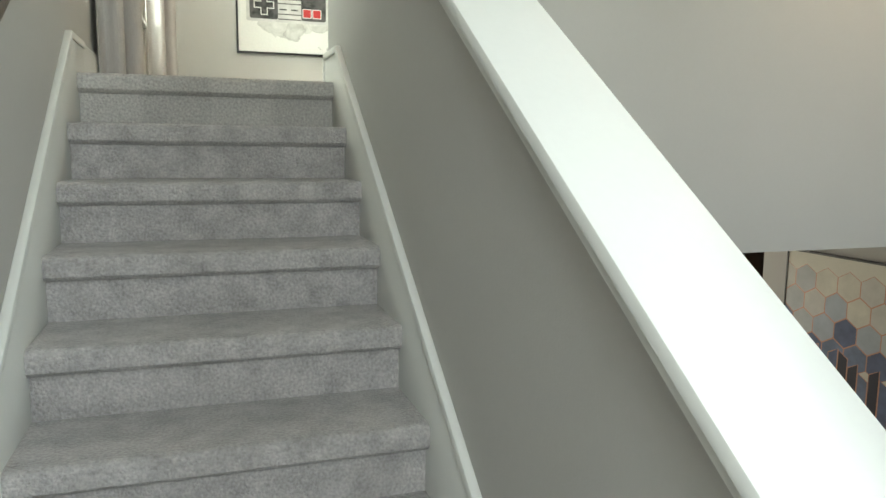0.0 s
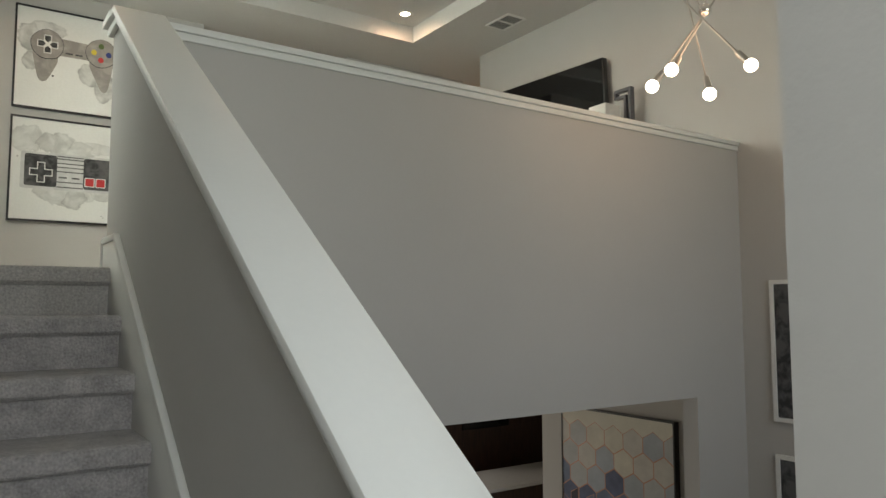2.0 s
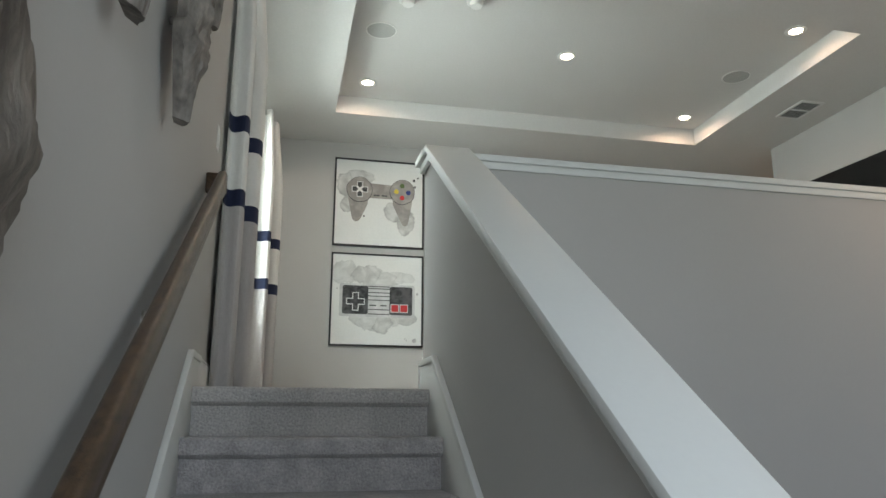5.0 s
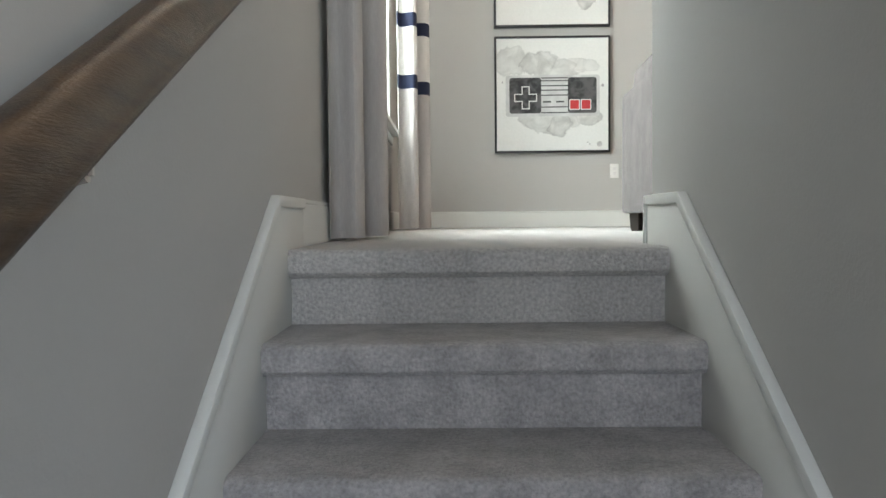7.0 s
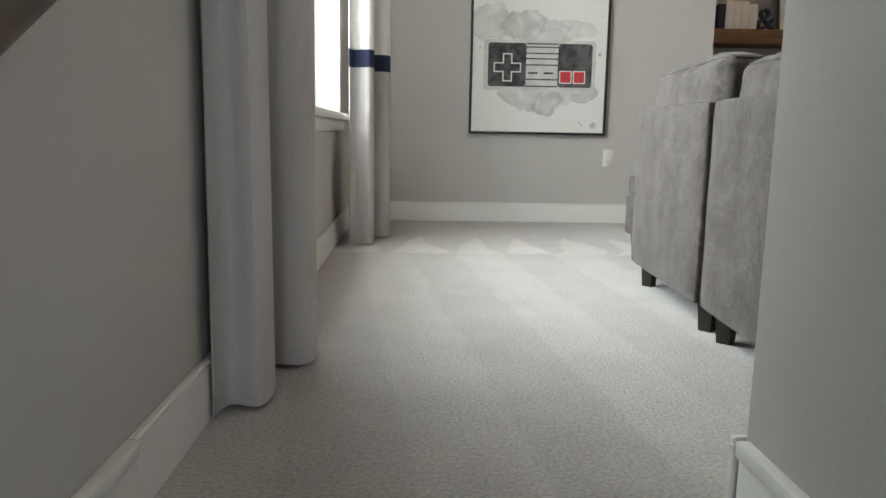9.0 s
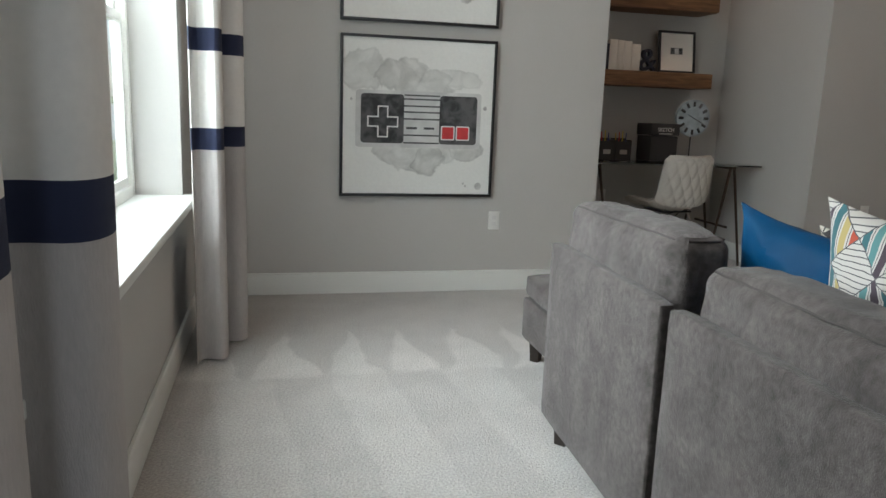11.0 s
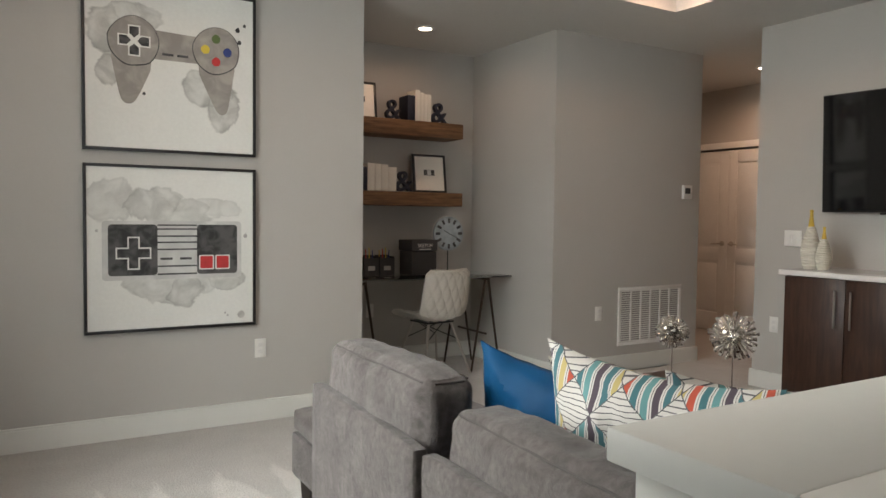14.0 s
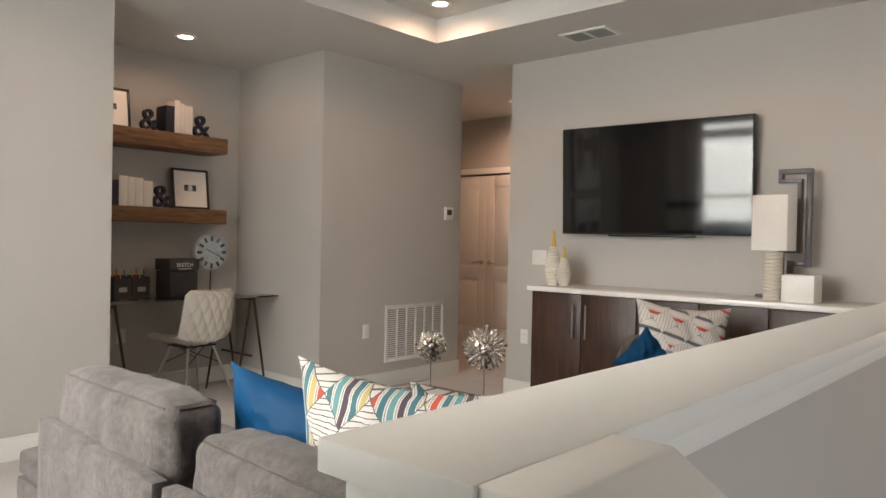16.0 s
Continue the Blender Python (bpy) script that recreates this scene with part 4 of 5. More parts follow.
def sofa_seat(m, w, label, z1=0.838, near=0.0, far=0.0):
    """A module w wide: its back along local x = 0, seat towards +x, from y = 0 to w."""
    s = thing("sofa_module", label, "sofa", m, "sectional sofa modules")
    part("back", soft_box(0.0, 0.05, 0.006, w - 0.006, 0.095, 0.708, 0.014, 0.003, 1, 0.0015), SOFA, s)
    part("base", soft_box(0.052, 0.92, 0.006, w - 0.006, 0.105, 0.30, 0.02, 0.004, 2, 0.002), SOFA, s)
    part("seat_cushion", soft_box(0.056, 0.95, 0.01, w - 0.01, 0.30, 0.455, 0.04, 0.01, 3), SOFA, s)
    x0, x1, r = 0.056, 0.212, 0.04
    bm = soft_box(x0, x1, 0.012 + near, w - 0.012 - far, 0.46, z1 - 0.014, r, 0.018, 4 + w * 7, 0.009, 18)
    for v in bm.verts:
        v.co.x += 0.05 * (v.co.z - 0.72)
        v.co.z += 0.004 * math.sin(5 * v.co.y + w * 9) * max(0.0, (v.co.z - 0.7) / 0.13)
        tucks = max(0.0, math.sin(v.co.y * 46 + v.co.x * 14 + 4 * noise.noise(v.co * 5))) ** 4 * max(0.0, min(1.0, (v.co.z - z1 + 0.08) / 0.06))
        v.co.z -= 0.010 * tucks * max(0.0, 0.45 + noise.noise(Vector((w * 5, v.co.y * 4, 1))))
    c = part("back_cushion", bm, SOFA, s, "plump grey back cushion with creases")
    k = r * 0.29
    lean = 0.05 * (z1 - 0.72)
    y0, y1 = 0.012 + near + r * 0.9, w - 0.012 - far - r * 0.9
    for x in (x0 + k + lean, x1 - k + lean):
        part("piping", piping([(x, y0 + (y1 - y0) * i / 24, z1 - 0.012 - k + 0.004 * math.sin(5 * (y0 + (y1 - y0) * i / 24) + w * 9) * (z1 - 0.72) / 0.13 + 0.0012 * math.sin(i * 2.1)) for i in range(25)], 0.003), SEAM, c)
    for y in (0.012 + near + k, w - 0.012 - far - k):
        part("piping", piping([(x0 + r * 0.9 + lean + (x1 - x0 - 1.8 * r) * i / 4, y, z1 - 0.012 - k + 0.004 * math.sin(5 * y + w * 9) * (z1 - 0.72) / 0.13) for i in range(5)], 0.003), SEAM, c)
    for x in (0.07, 0.86):
        for y in (0.06, w - 0.06):
            part("leg", lathe([(0.028, 0.0), (0.036, 0.11)], 4, (x, y)), LEGWOOD, s)
    return s


sofa_seat(pose(1.290, 1.262, 0, 0, 0, -2.5), 0.795, "grey-brown velour sofa module with its back to the stairs", 0.862, 0.055)
sofa_seat(pose(1.262, 0.285, 0, 0, 0, -2.0), 0.960, "grey-brown velour sofa module beside the half wall", 0.828, 0.0, 0.02)
ot = thing("ottoman", "low grey-brown velour ottoman at the sofa end", "ottoman", pose(1.53, 2.08, 0))
part("body", soft_box(0.0, 0.80, 0.0, 0.79, 0.10, 0.30, 0.02, 0.004, 8, 0.002), SOFA, ot)
part("cushion", soft_box(0.0, 0.80, 0.0, 0.79, 0.30, 0.41, 0.035, 0.012, 9), SOFA, ot)
for x in (0.06, 0.74):
    for y in (0.06, 0.73):
        part("leg", lathe([(0.028, 0.0), (0.036, 0.11)], 4, (x, y)), LEGWOOD, ot)


def armchair():
    a = thing("armchair", "grey velour barrel armchair before the cabinets", "armchair", pose(4.40, 1.29, 0, 0, 0, -49))
    part("seat", lathe([(0.34, 0.16), (0.365, 0.18), (0.365, 0.40), (0.33, 0.44)], 30), SOFA, a)
    bm = bmesh.new()
    rows = []
    n = 28
    for i in range(n + 1):
        t = radians(-35 + 250 * i / n)
        h = 0.52 + 0.24 * max(0.0, math.sin((t - radians(-35)) * 180 / 250)) ** 1.2
        ring = [(0.37, 0.16), (0.45, 0.17), (0.455, h - 0.04), (0.43, h), (0.395, h), (0.372, h - 0.04)]
        rows.append([bm.verts.new((r * math.cos(t), r * math.sin(t), z)) for r, z in ring])
    for p, q in zip(rows, rows[1:]):
        for k in range(6):
            bm.faces.new((p[k], p[(k + 1) % 6], q[(k + 1) % 6], q[k]))
    bm.faces.new(rows[0]), bm.faces.new(rows[-1][::-1])
    bmesh.ops.recalc_face_normals(bm, faces=bm.faces)
    part("backrest", bm, SOFA, a)
    for k in range(4):
        t = radians(45 + 90 * k)
        part("leg", rod((0.28 * math.cos(t), 0.28 * math.sin(t), 0.17), (0.31 * math.cos(t), 0.31 * math.sin(t), 0.0), 0.022, 0.014), LEGWOOD, a)


armchair()


# ---- pillows ----
def pillow_bm(w, h, t, seed):
    bm = bmesh.new()
    n = 28
    grids = []
    for s in (1, -1):
        g = []
        for j in range(n + 1):
            row = []
            for i in range(n + 1):
                u, v = i / n * 2 - 1, j / n * 2 - 1
                pin = 1 - 0.15 * (1 - u * u) * abs(v) ** 3
                pjn = 1 - 0.13 * (1 - v * v) * abs(u) ** 3
                d = t / 2 * ((1 - abs(u) ** 2.6) * (1 - abs(v) ** 2.6)) ** 0.55
                d += (0.018 * noise.noise(Vector((u * 3 + seed, v * 3, s))) + 0.015 * noise.noise(Vector((u * 7 + v * 5, v * 3 + seed, s))) + 0.006 * noise.noise(Vector((u * 13 - v * 4, v * 5 + seed, s)))) * (1 - max(abs(u), abs(v)) ** 3)
                row.append(bm.verts.new((u * w / 2 * pjn, s * (d + 0.002), v * h / 2 * pin)))
            g.append(row)
        grids.append(g)
        for j in range(n):
            for i in range(n):
                bm.faces.new((g[j][i], g[j][i + 1], g[j + 1][i + 1], g[j + 1][i]))
    a, b = grids
    rim = [(0, i) for i in range(n)] + [(j, n) for j in range(n)] + [(n, n - i) for i in range(n)] + [(n - j, 0) for j in range(n)]
    for (j, i), (k, l) in zip(rim, rim[1:] + rim[:1]):
        bm.faces.new((a[j][i], a[k][l], b[k][l], b[j][i]))
    bmesh.ops.recalc_face_normals(bm, faces=bm.faces)
    return bm


def striped(name, colors, cell, angle, back=(0.54, 0.51, 0.47), pin=(0.10, 0.095, 0.10), pitch=0.016):
    """Patchwork cloth: triangles of wide coloured bars between triangles of thin dark pin stripes."""
    m = mat(name, back, 0.9, bump=0.2, bscale=500)
    t = m.node_tree
    b = t.nodes["Principled BSDF"]
    tc = t.nodes.new("ShaderNodeTexCoord")
    mp = t.nodes.new("ShaderNodeMapping")
    mp.inputs["Rotation"].default_value = (0, radians(angle), 0)
    mp.inputs["Location"].default_value = (0.03, 0, 0.05)
    t.links.new(tc.outputs["Object"], mp.inputs[0])
    sep = t.nodes.new("ShaderNodeSeparateXYZ")
    t.links.new(mp.outputs[0], sep.inputs[0])

    def calc(op, a, c=0.0):
        k = t.nodes.new("ShaderNodeMath")
        k.operation = op
        for i, v in enumerate((a, c)):
            if isinstance(v, float):
                k.inputs[i].default_value = v
            else:
                t.links.new(v, k.inputs[i])
        return k.outputs[0]

    def repeat(axis, length):
        return calc("FRACT", calc("MULTIPLY", sep.outputs[axis], 1.0 / length))

    def ramp(fac, stops):
        r = t.nodes.new("ShaderNodeValToRGB")
        r.color_ramp.interpolation = "CONSTANT"
        e = r.color_ramp.elements
        e[0].position, e[0].color = stops[0][0], (*stops[0][1], 1)
        e[1].position, e[1].color = stops[1][0], (*stops[1][1], 1)
        for p, c in stops[2:]:
            e.new(p).color = (*c, 1)
        t.links.new(fac, r.inputs[0])
        return r.outputs[0]

    def blend(fac, a, c):
        x = t.nodes.new("ShaderNodeMix")
        x.data_type = "RGBA"
        t.links.new(fac, x.inputs[0])
        t.links.new(a, x.inputs[6])
        if isinstance(c, tuple):
            x.inputs[7].default_value = (*c, 1)
        else:
            t.links.new(c, x.inputs[7])
        return x.outputs[2]
    n = len(colors)
    stops = []
    for i, c in enumerate(colors):
        stops += [(i / n, c), ((i + 0.62) / n, back), ((i + 0.78) / n, pin), ((i + 0.84) / n, back)]
    bars = ramp(repeat(0, cell * 1.13), stops)
    pins = ramp(repeat(2, pitch), [(0.0, back), (0.80, pin)])
    u = calc("ABSOLUTE", calc("SUBTRACT", repeat(0, cell), 0.5))
    v = calc("ABSOLUTE", calc("SUBTRACT", repeat(2, cell), 0.5))
    gap = calc("SUBTRACT", u, v)
    cloth = blend(calc("GREATER_THAN", gap, 0.0), bars, pins)
    seam = calc("LESS_THAN", calc("ABSOLUTE", gap), 0.012)
    t.links.new(blend(seam, cloth, pin), b.inputs["Base Color"])
    return m


STRIPES = striped("multicolour_striped_cloth", [(0.45, 0.075, 0.04), (0.045, 0.14, 0.16), (0.10, 0.25, 0.25), (0.075, 0.055, 0.07), (0.05, 0.14, 0.16), (0.45, 0.35, 0.14)], 0.125, 4, pitch=0.0115)
CHECKS = striped("patterned_cloth", [(0.45, 0.06, 0.04), (0.54, 0.51, 0.47), (0.10, 0.10, 0.12), (0.54, 0.51, 0.47), (0.22, 0.21, 0.22)], 0.13, 75, pin=(0.30, 0.29, 0.28))
ZEBRA = striped("dark_striped_cloth", [(0.05, 0.045, 0.045)], 0.04, 80, back=(0.55, 0.50, 0.43), pin=(0.05, 0.045, 0.045), pitch=0.02)


def pillow(w, h, t, m, material, label, seed):
    p = thing("throw_pillow", label, "pillow", m, "throw pillows on the sofa")
    part("cover", pillow_bm(w, h, t, seed), material, p)
    return p


pillow(0.51, 0.45, 0.15, pose(1.65, 1.175, 0.69, 8, 4, -79), BLUE, "royal blue satin throw pillow on the grey sofa", 1)
pillow(0.54, 0.50, 0.17, pose(1.665, 0.865, 0.72, 7, 3, -74), STRIPES, "white throw pillow with multicolour stripes", 2)
pillow(0.50, 0.50, 0.16, pose(1.86, 0.71, 0.70, 8, 2, -32), STRIPES, "white throw pillow with multicolour stripes at the sofa end", 3)
pillow(0.46, 0.42, 0.16, pose(1.90, 1.17, 0.665, 14, 3, -66), ZEBRA, "dark striped throw pillow", 4)
pillow(0.52, 0.50, 0.16, pose(4.29, 1.36, 0.70, -10, 5, -49), CHECKS, "white throw pillow with red and grey blocks", 5)
pillow(0.29, 0.29, 0.12, pose(4.13, 1.47, 0.63, -12, 45, -49), BLUE, "small royal blue satin throw pillow", 6)


# ---- coffee table with two metal bursts ----
ct = thing("coffee_table", "low dark wooden coffee table before the sofa", "coffee table", pose(3.25, 2.05, 0))
part("tabletop", boxes((-0.35, 0.35, -0.55, 0.55, 0.38, 0.42), bevel=0.006), CABWOOD, ct)
for x in (-0.29, 0.29):
    for y in (-0.49, 0.49):
        part("leg", boxes((x - 0.03, x + 0.03, y - 0.03, y + 0.03, 0, 0.38), bevel=0.004), CABWOOD, ct)


def burst(x, y, z, r, seed, label):
    rnd = random.Random(seed)
    b = thing("burst_ornament", label, "ornament", pose(x, y, 0.42), "metal burst ornaments")
    part("foot", lathe([(0.045, 0.0), (0.045, 0.008), (0.006, 0.014)], 20), CHROME, b)
    part("stem", rod((0, 0, 0.01), (0, 0, z - 0.42), 0.003), CHROME, b)
    c = Vector((0, 0, z - 0.42))
    core = part("burst", ball(c, r * 0.27, 12, 8), CHROME, b, "ball of short silver rods")
    spike = mesh("spike", rod((0, 0, r * 0.22), (0, 0, r), 0.0035, 0.0078, 6), CHROME)
    for i in range(90):
        k = (i + 0.5) / 90
        ph, a = math.acos(1 - 2 * k), math.pi * (1 + 5 ** 0.5) * i
        way = Vector((math.cos(a) * math.sin(ph), math.sin(a) * math.sin(ph), math.cos(ph)))
        s = new("spike", spike)
        s.parent = core
        s.matrix_basis = Matrix.Translation(c) @ way.to_track_quat("Z", "Y").to_matrix().to_4x4() @ Matrix.Diagonal((1, 1, rnd.uniform(0.88, 1.05), 1))


burst(3.20, 2.188, 0.727, 0.080, 1, "small silver burst ornament on a thin stem")
burst(3.20, 1.844, 0.753, 0.106, 2, "large silver burst ornament on a thin stem")


# ---- television wall ----
def cabinet_unit(y0, y1):
    c = thing("base_cabinet", "espresso wooden base cabinet with two slab doors", "cabinet", pose(TVX, y0, 0), "base cabinets under the television")
    w, d = y1 - y0, 0.52
    part("body", boxes((-d + 0.02, -0.002, 0.001, w - 0.001, 0.10, 0.912)), CABWOOD, c)
    part("toe_kick", boxes((-d + 0.08, -0.01, 0.001, w - 0.001, 0.0, 0.10)), LEGWOOD, c)
    for i in range(2):
        a = i * w / 2
        dr = part("door", boxes((-d, -d + 0.019, a + 0.003, a + w / 2 - 0.003, 0.11, 0.906), bevel=0.002), CABWOOD, c)
        hy = w / 2 + (-0.05 if i == 0 else 0.05)
        hd = part("handle", rod((-d - 0.03, hy, 0.61), (-d - 0.03, hy, 0.84), 0.006), NICKEL, dr, "satin bar handle")
    return c


for i in range(3):
    cabinet_unit(2.70 - 0.812 * (i + 1), 2.70 - 0.812 * i)
setting("countertop", boxes((TVX - 0.555, TVX - 0.001, 2.70 - 0.812 * 3, 2.722, 0.914, 0.948), bevel=0.003), QUARTZ, "white quartz worktop on the cabinets", "countertop")

tv = thing("television", "large black wall-mounted flat television tilted forward", "television", pose(TVX - 0.13, 2.0, 1.712, 0, -2.5, 4.0))
part("housing", boxes((-0.012, 0.05, -0.68, 0.68, -0.388, 0.388), bevel=0.006), BLACK, tv)
part("screen", boxes((-0.0150, -0.0122, -0.670, 0.670, -0.374, 0.380)), SCREEN, tv, "glossy black screen")
part("lower_bar", boxes((-0.016, 0.02, -0.31, 0.31, -0.402, -0.389), bevel=0.003), BLACK, tv)
part("wall_bracket", boxes((0.05, 0.11, -0.2, 0.2, -0.15, 0.15)), BLACK, tv)

VASE = mat("ribbed_white_ceramic", (0.62, 0.59, 0.52), 0.5)
MUSTARD = mat("mustard_glaze", (0.55, 0.36, 0.04), 0.4)


def ribbed(y, h, r, seed, x=4.98):
    v = thing("ribbed_vase", "ribbed cream bottle vase with mustard neck", "vase", pose(x, y, 0.948), "ribbed bottle vases")
    prof = []
    n = 60
    for i in range(n + 1):
        s = i / n * 0.72
        body = r * (0.55 + 0.45 * math.sin(math.pi * min(1, (s / 0.72)) ** 0.8)) if s < 0.55 else r * (0.55 + 0.45 * math.sin(math.pi * (s / 0.72) ** 0.8))
        prof.append((max(0.012, body * (1 - 0.35 * (s / 0.72) ** 4)) + 0.0035 * math.sin(i * math.pi / 2.2), s * h))
    part("body", lathe(prof, 26), VASE, v)
    rt = prof[-1][0]
    part("neck", lathe([(rt, 0.72 * h), (rt * 0.86, 0.78 * h), (rt * 0.62, 0.87 * h), (rt * 0.55, 0.95 * h), (rt * 0.62, h)], 22), MUSTARD, v, "mustard yellow neck")


ribbed(2.636, 0.39, 0.060, 1)
ribbed(2.545, 0.28, 0.050, 2)


def table_lamp(y, x, base_h, shade_h, label):
    l = thing("table_lamp", label, "lamp", pose(x, y, 0.948), "table lamps")
    prof = [(0.053 + 0.0035 * math.sin(i * math.pi / 2.5), base_h * i / 90) for i in range(91)]
    part("base", lathe(prof, 26), VASE, l, "ribbed cream lamp base")
    part("shade", boxes((-0.09, 0.09, -0.10, 0.10, base_h + 0.005, base_h + shade_h), bevel=0.004), WHITECLOTH, l, "white drum-like cloth shade")


table_lamp(1.125, 5.02, 0.285, 0.33, "cream ribbed table lamp with a white square shade")
KEYGREY = mat("grey_sculpture_lacquer", (0.09, 0.09, 0.10), 0.35)
ks = thing("key_sculpture", "dark grey angular maze sculpture on the worktop", "sculpture", pose(5.20, 1.067, 0.948))
for row in ((-0.09, 0.10, 0.755, 0.785), (0.07, 0.10, 0.20, 0.755), (-0.03, 0.07, 0.20, 0.23), (-0.03, 0.0, 0.02, 0.20), (-0.09, 0.045, 0.70, 0.725), (0.02, 0.045, 0.275, 0.70), (-0.085, 0.02, 0.275, 0.30), (-0.085, -0.055, 0.02, 0.275), (-0.09, -0.065, 0.725, 0.755)):
    part("bar", boxes((-0.025, 0.025, -row[1], -row[0], row[2], row[3]), bevel=0.003), KEYGREY, ks)
part("foot", boxes((-0.06, 0.06, -0.12, 0.20, 0.0, 0.02), bevel=0.003), KEYGREY, ks)
bx = single("white_box", boxes((-0.08, 0.08, -0.088, 0.088, 0, 0.155), bevel=0.004), PLASTIC, "white square block beside the lamp", "box", pose(4.98, 0.955, 0.948))


# ---- corridor closet doors ----
def panel_door(y0, y1, handle_y, name):
    d = thing(name, "white two-panel closet door, closed", "door", pose(DX + 0.01, 0, 0), kind="structure")
    part("leaf", boxes((0.012, 0.05, y0, y1, 0.01, 2.03), bevel=0.002), DOORPAINT, d)
    st = 0.105
    for z0, z1 in ((0.01, 0.22), (0.80, 0.95), (1.90, 2.03)):
        part("rail", boxes((0.0, 0.0118, y0 + st, y1 - st, z0, z1), bevel=0.002), DOORPAINT, d)
    for a, b in ((y0, y0 + st), (y1 - st, y1)):
        part("stile", boxes((0.0, 0.0118, a, b, 0.01, 2.03), bevel=0.002), DOORPAINT, d)
    for z0, z1 in ((0.25, 0.77), (0.98, 1.87)):
        part("panel", boxes((0.004, 0.0118, y0 + st + 0.03, y1 - st - 0.03, z0, z1), bevel=0.004), DOORPAINT, d)
    h = part("door_handle", rod((-0.05, handle_y, 1.0), (0.0, handle_y, 1.0), 0.009), NICKEL, d)
    part("lever", rod((-0.05, handle_y, 1.0), (-0.05, handle_y + (0.11 if handle_y > 5.085 else -0.11), 0.995), 0.008), NICKEL, h)
    part("rose", rod((-0.008, handle_y, 1.0), (0.0, handle_y, 1.0), 0.028, n=20), NICKEL, h)


panel_door(DY0 + 0.004, 5.083, 5.025, "door_1")
panel_door(5.087, DY1 - 0.004, 5.145, "door_2")
setting("trim_closet", boxes((DX - 0.018, DX - 0.001, DY0 - 0.07, DY0, 0, 2.12), (DX - 0.018, DX - 0.001, DY1, DY1 + 0.07, 0, 2.12), (DX - 0.018, DX - 0.001, DY0, DY1, 2.05, 2.12), bevel=0.003), DOORPAINT, "off-white casing around the closet doors", "trim")


# ---- desk niche ----
for z0, z1 in ((1.925, 2.05), (1.35, 1.464)):
    single("floating_shelf", boxes((PIERX + 0.004, 3.778, 5.04, NICHEY - 0.001, z0, z1), bevel=0.006), SHELFWOOD, "thick rustic brown floating shelf in the niche", "shelf", group="floating shelves")

dk = thing("desk", "glass-topped desk on dark metal trestles", "desk", pose(3.27, 4.85, 0))
DESKGLASS = glassy("grey_table_glass", (0.75, 0.82, 0.80))
part("tabletop", boxes((-0.80, 0.735, -0.23, 0.35, 0.773, 0.785), bevel=0.002), DESKGLASS, dk, "clear glass top")
for cx in (-0.58, 0.52):
    tr = part("trestle", boxes((cx - 0.02, cx + 0.02, -0.20, 0.27, 0.75, 0.772), bevel=0.003), LEGBROWN, dk, "dark brown trestle")
    for y in (-0.18, 0.25):
        for s in (-1, 1):
            part("leg", rod((cx + s * 0.015, y, 0.76), (cx + s * 0.14, y, 0.0), 0.011, 0.009, 8), LEGBROWN, tr)
    part("stretcher", boxes((cx - 0.008, cx + 0.008, -0.18, 0.25, 0.30, 0.315)), LEGBROWN, tr)


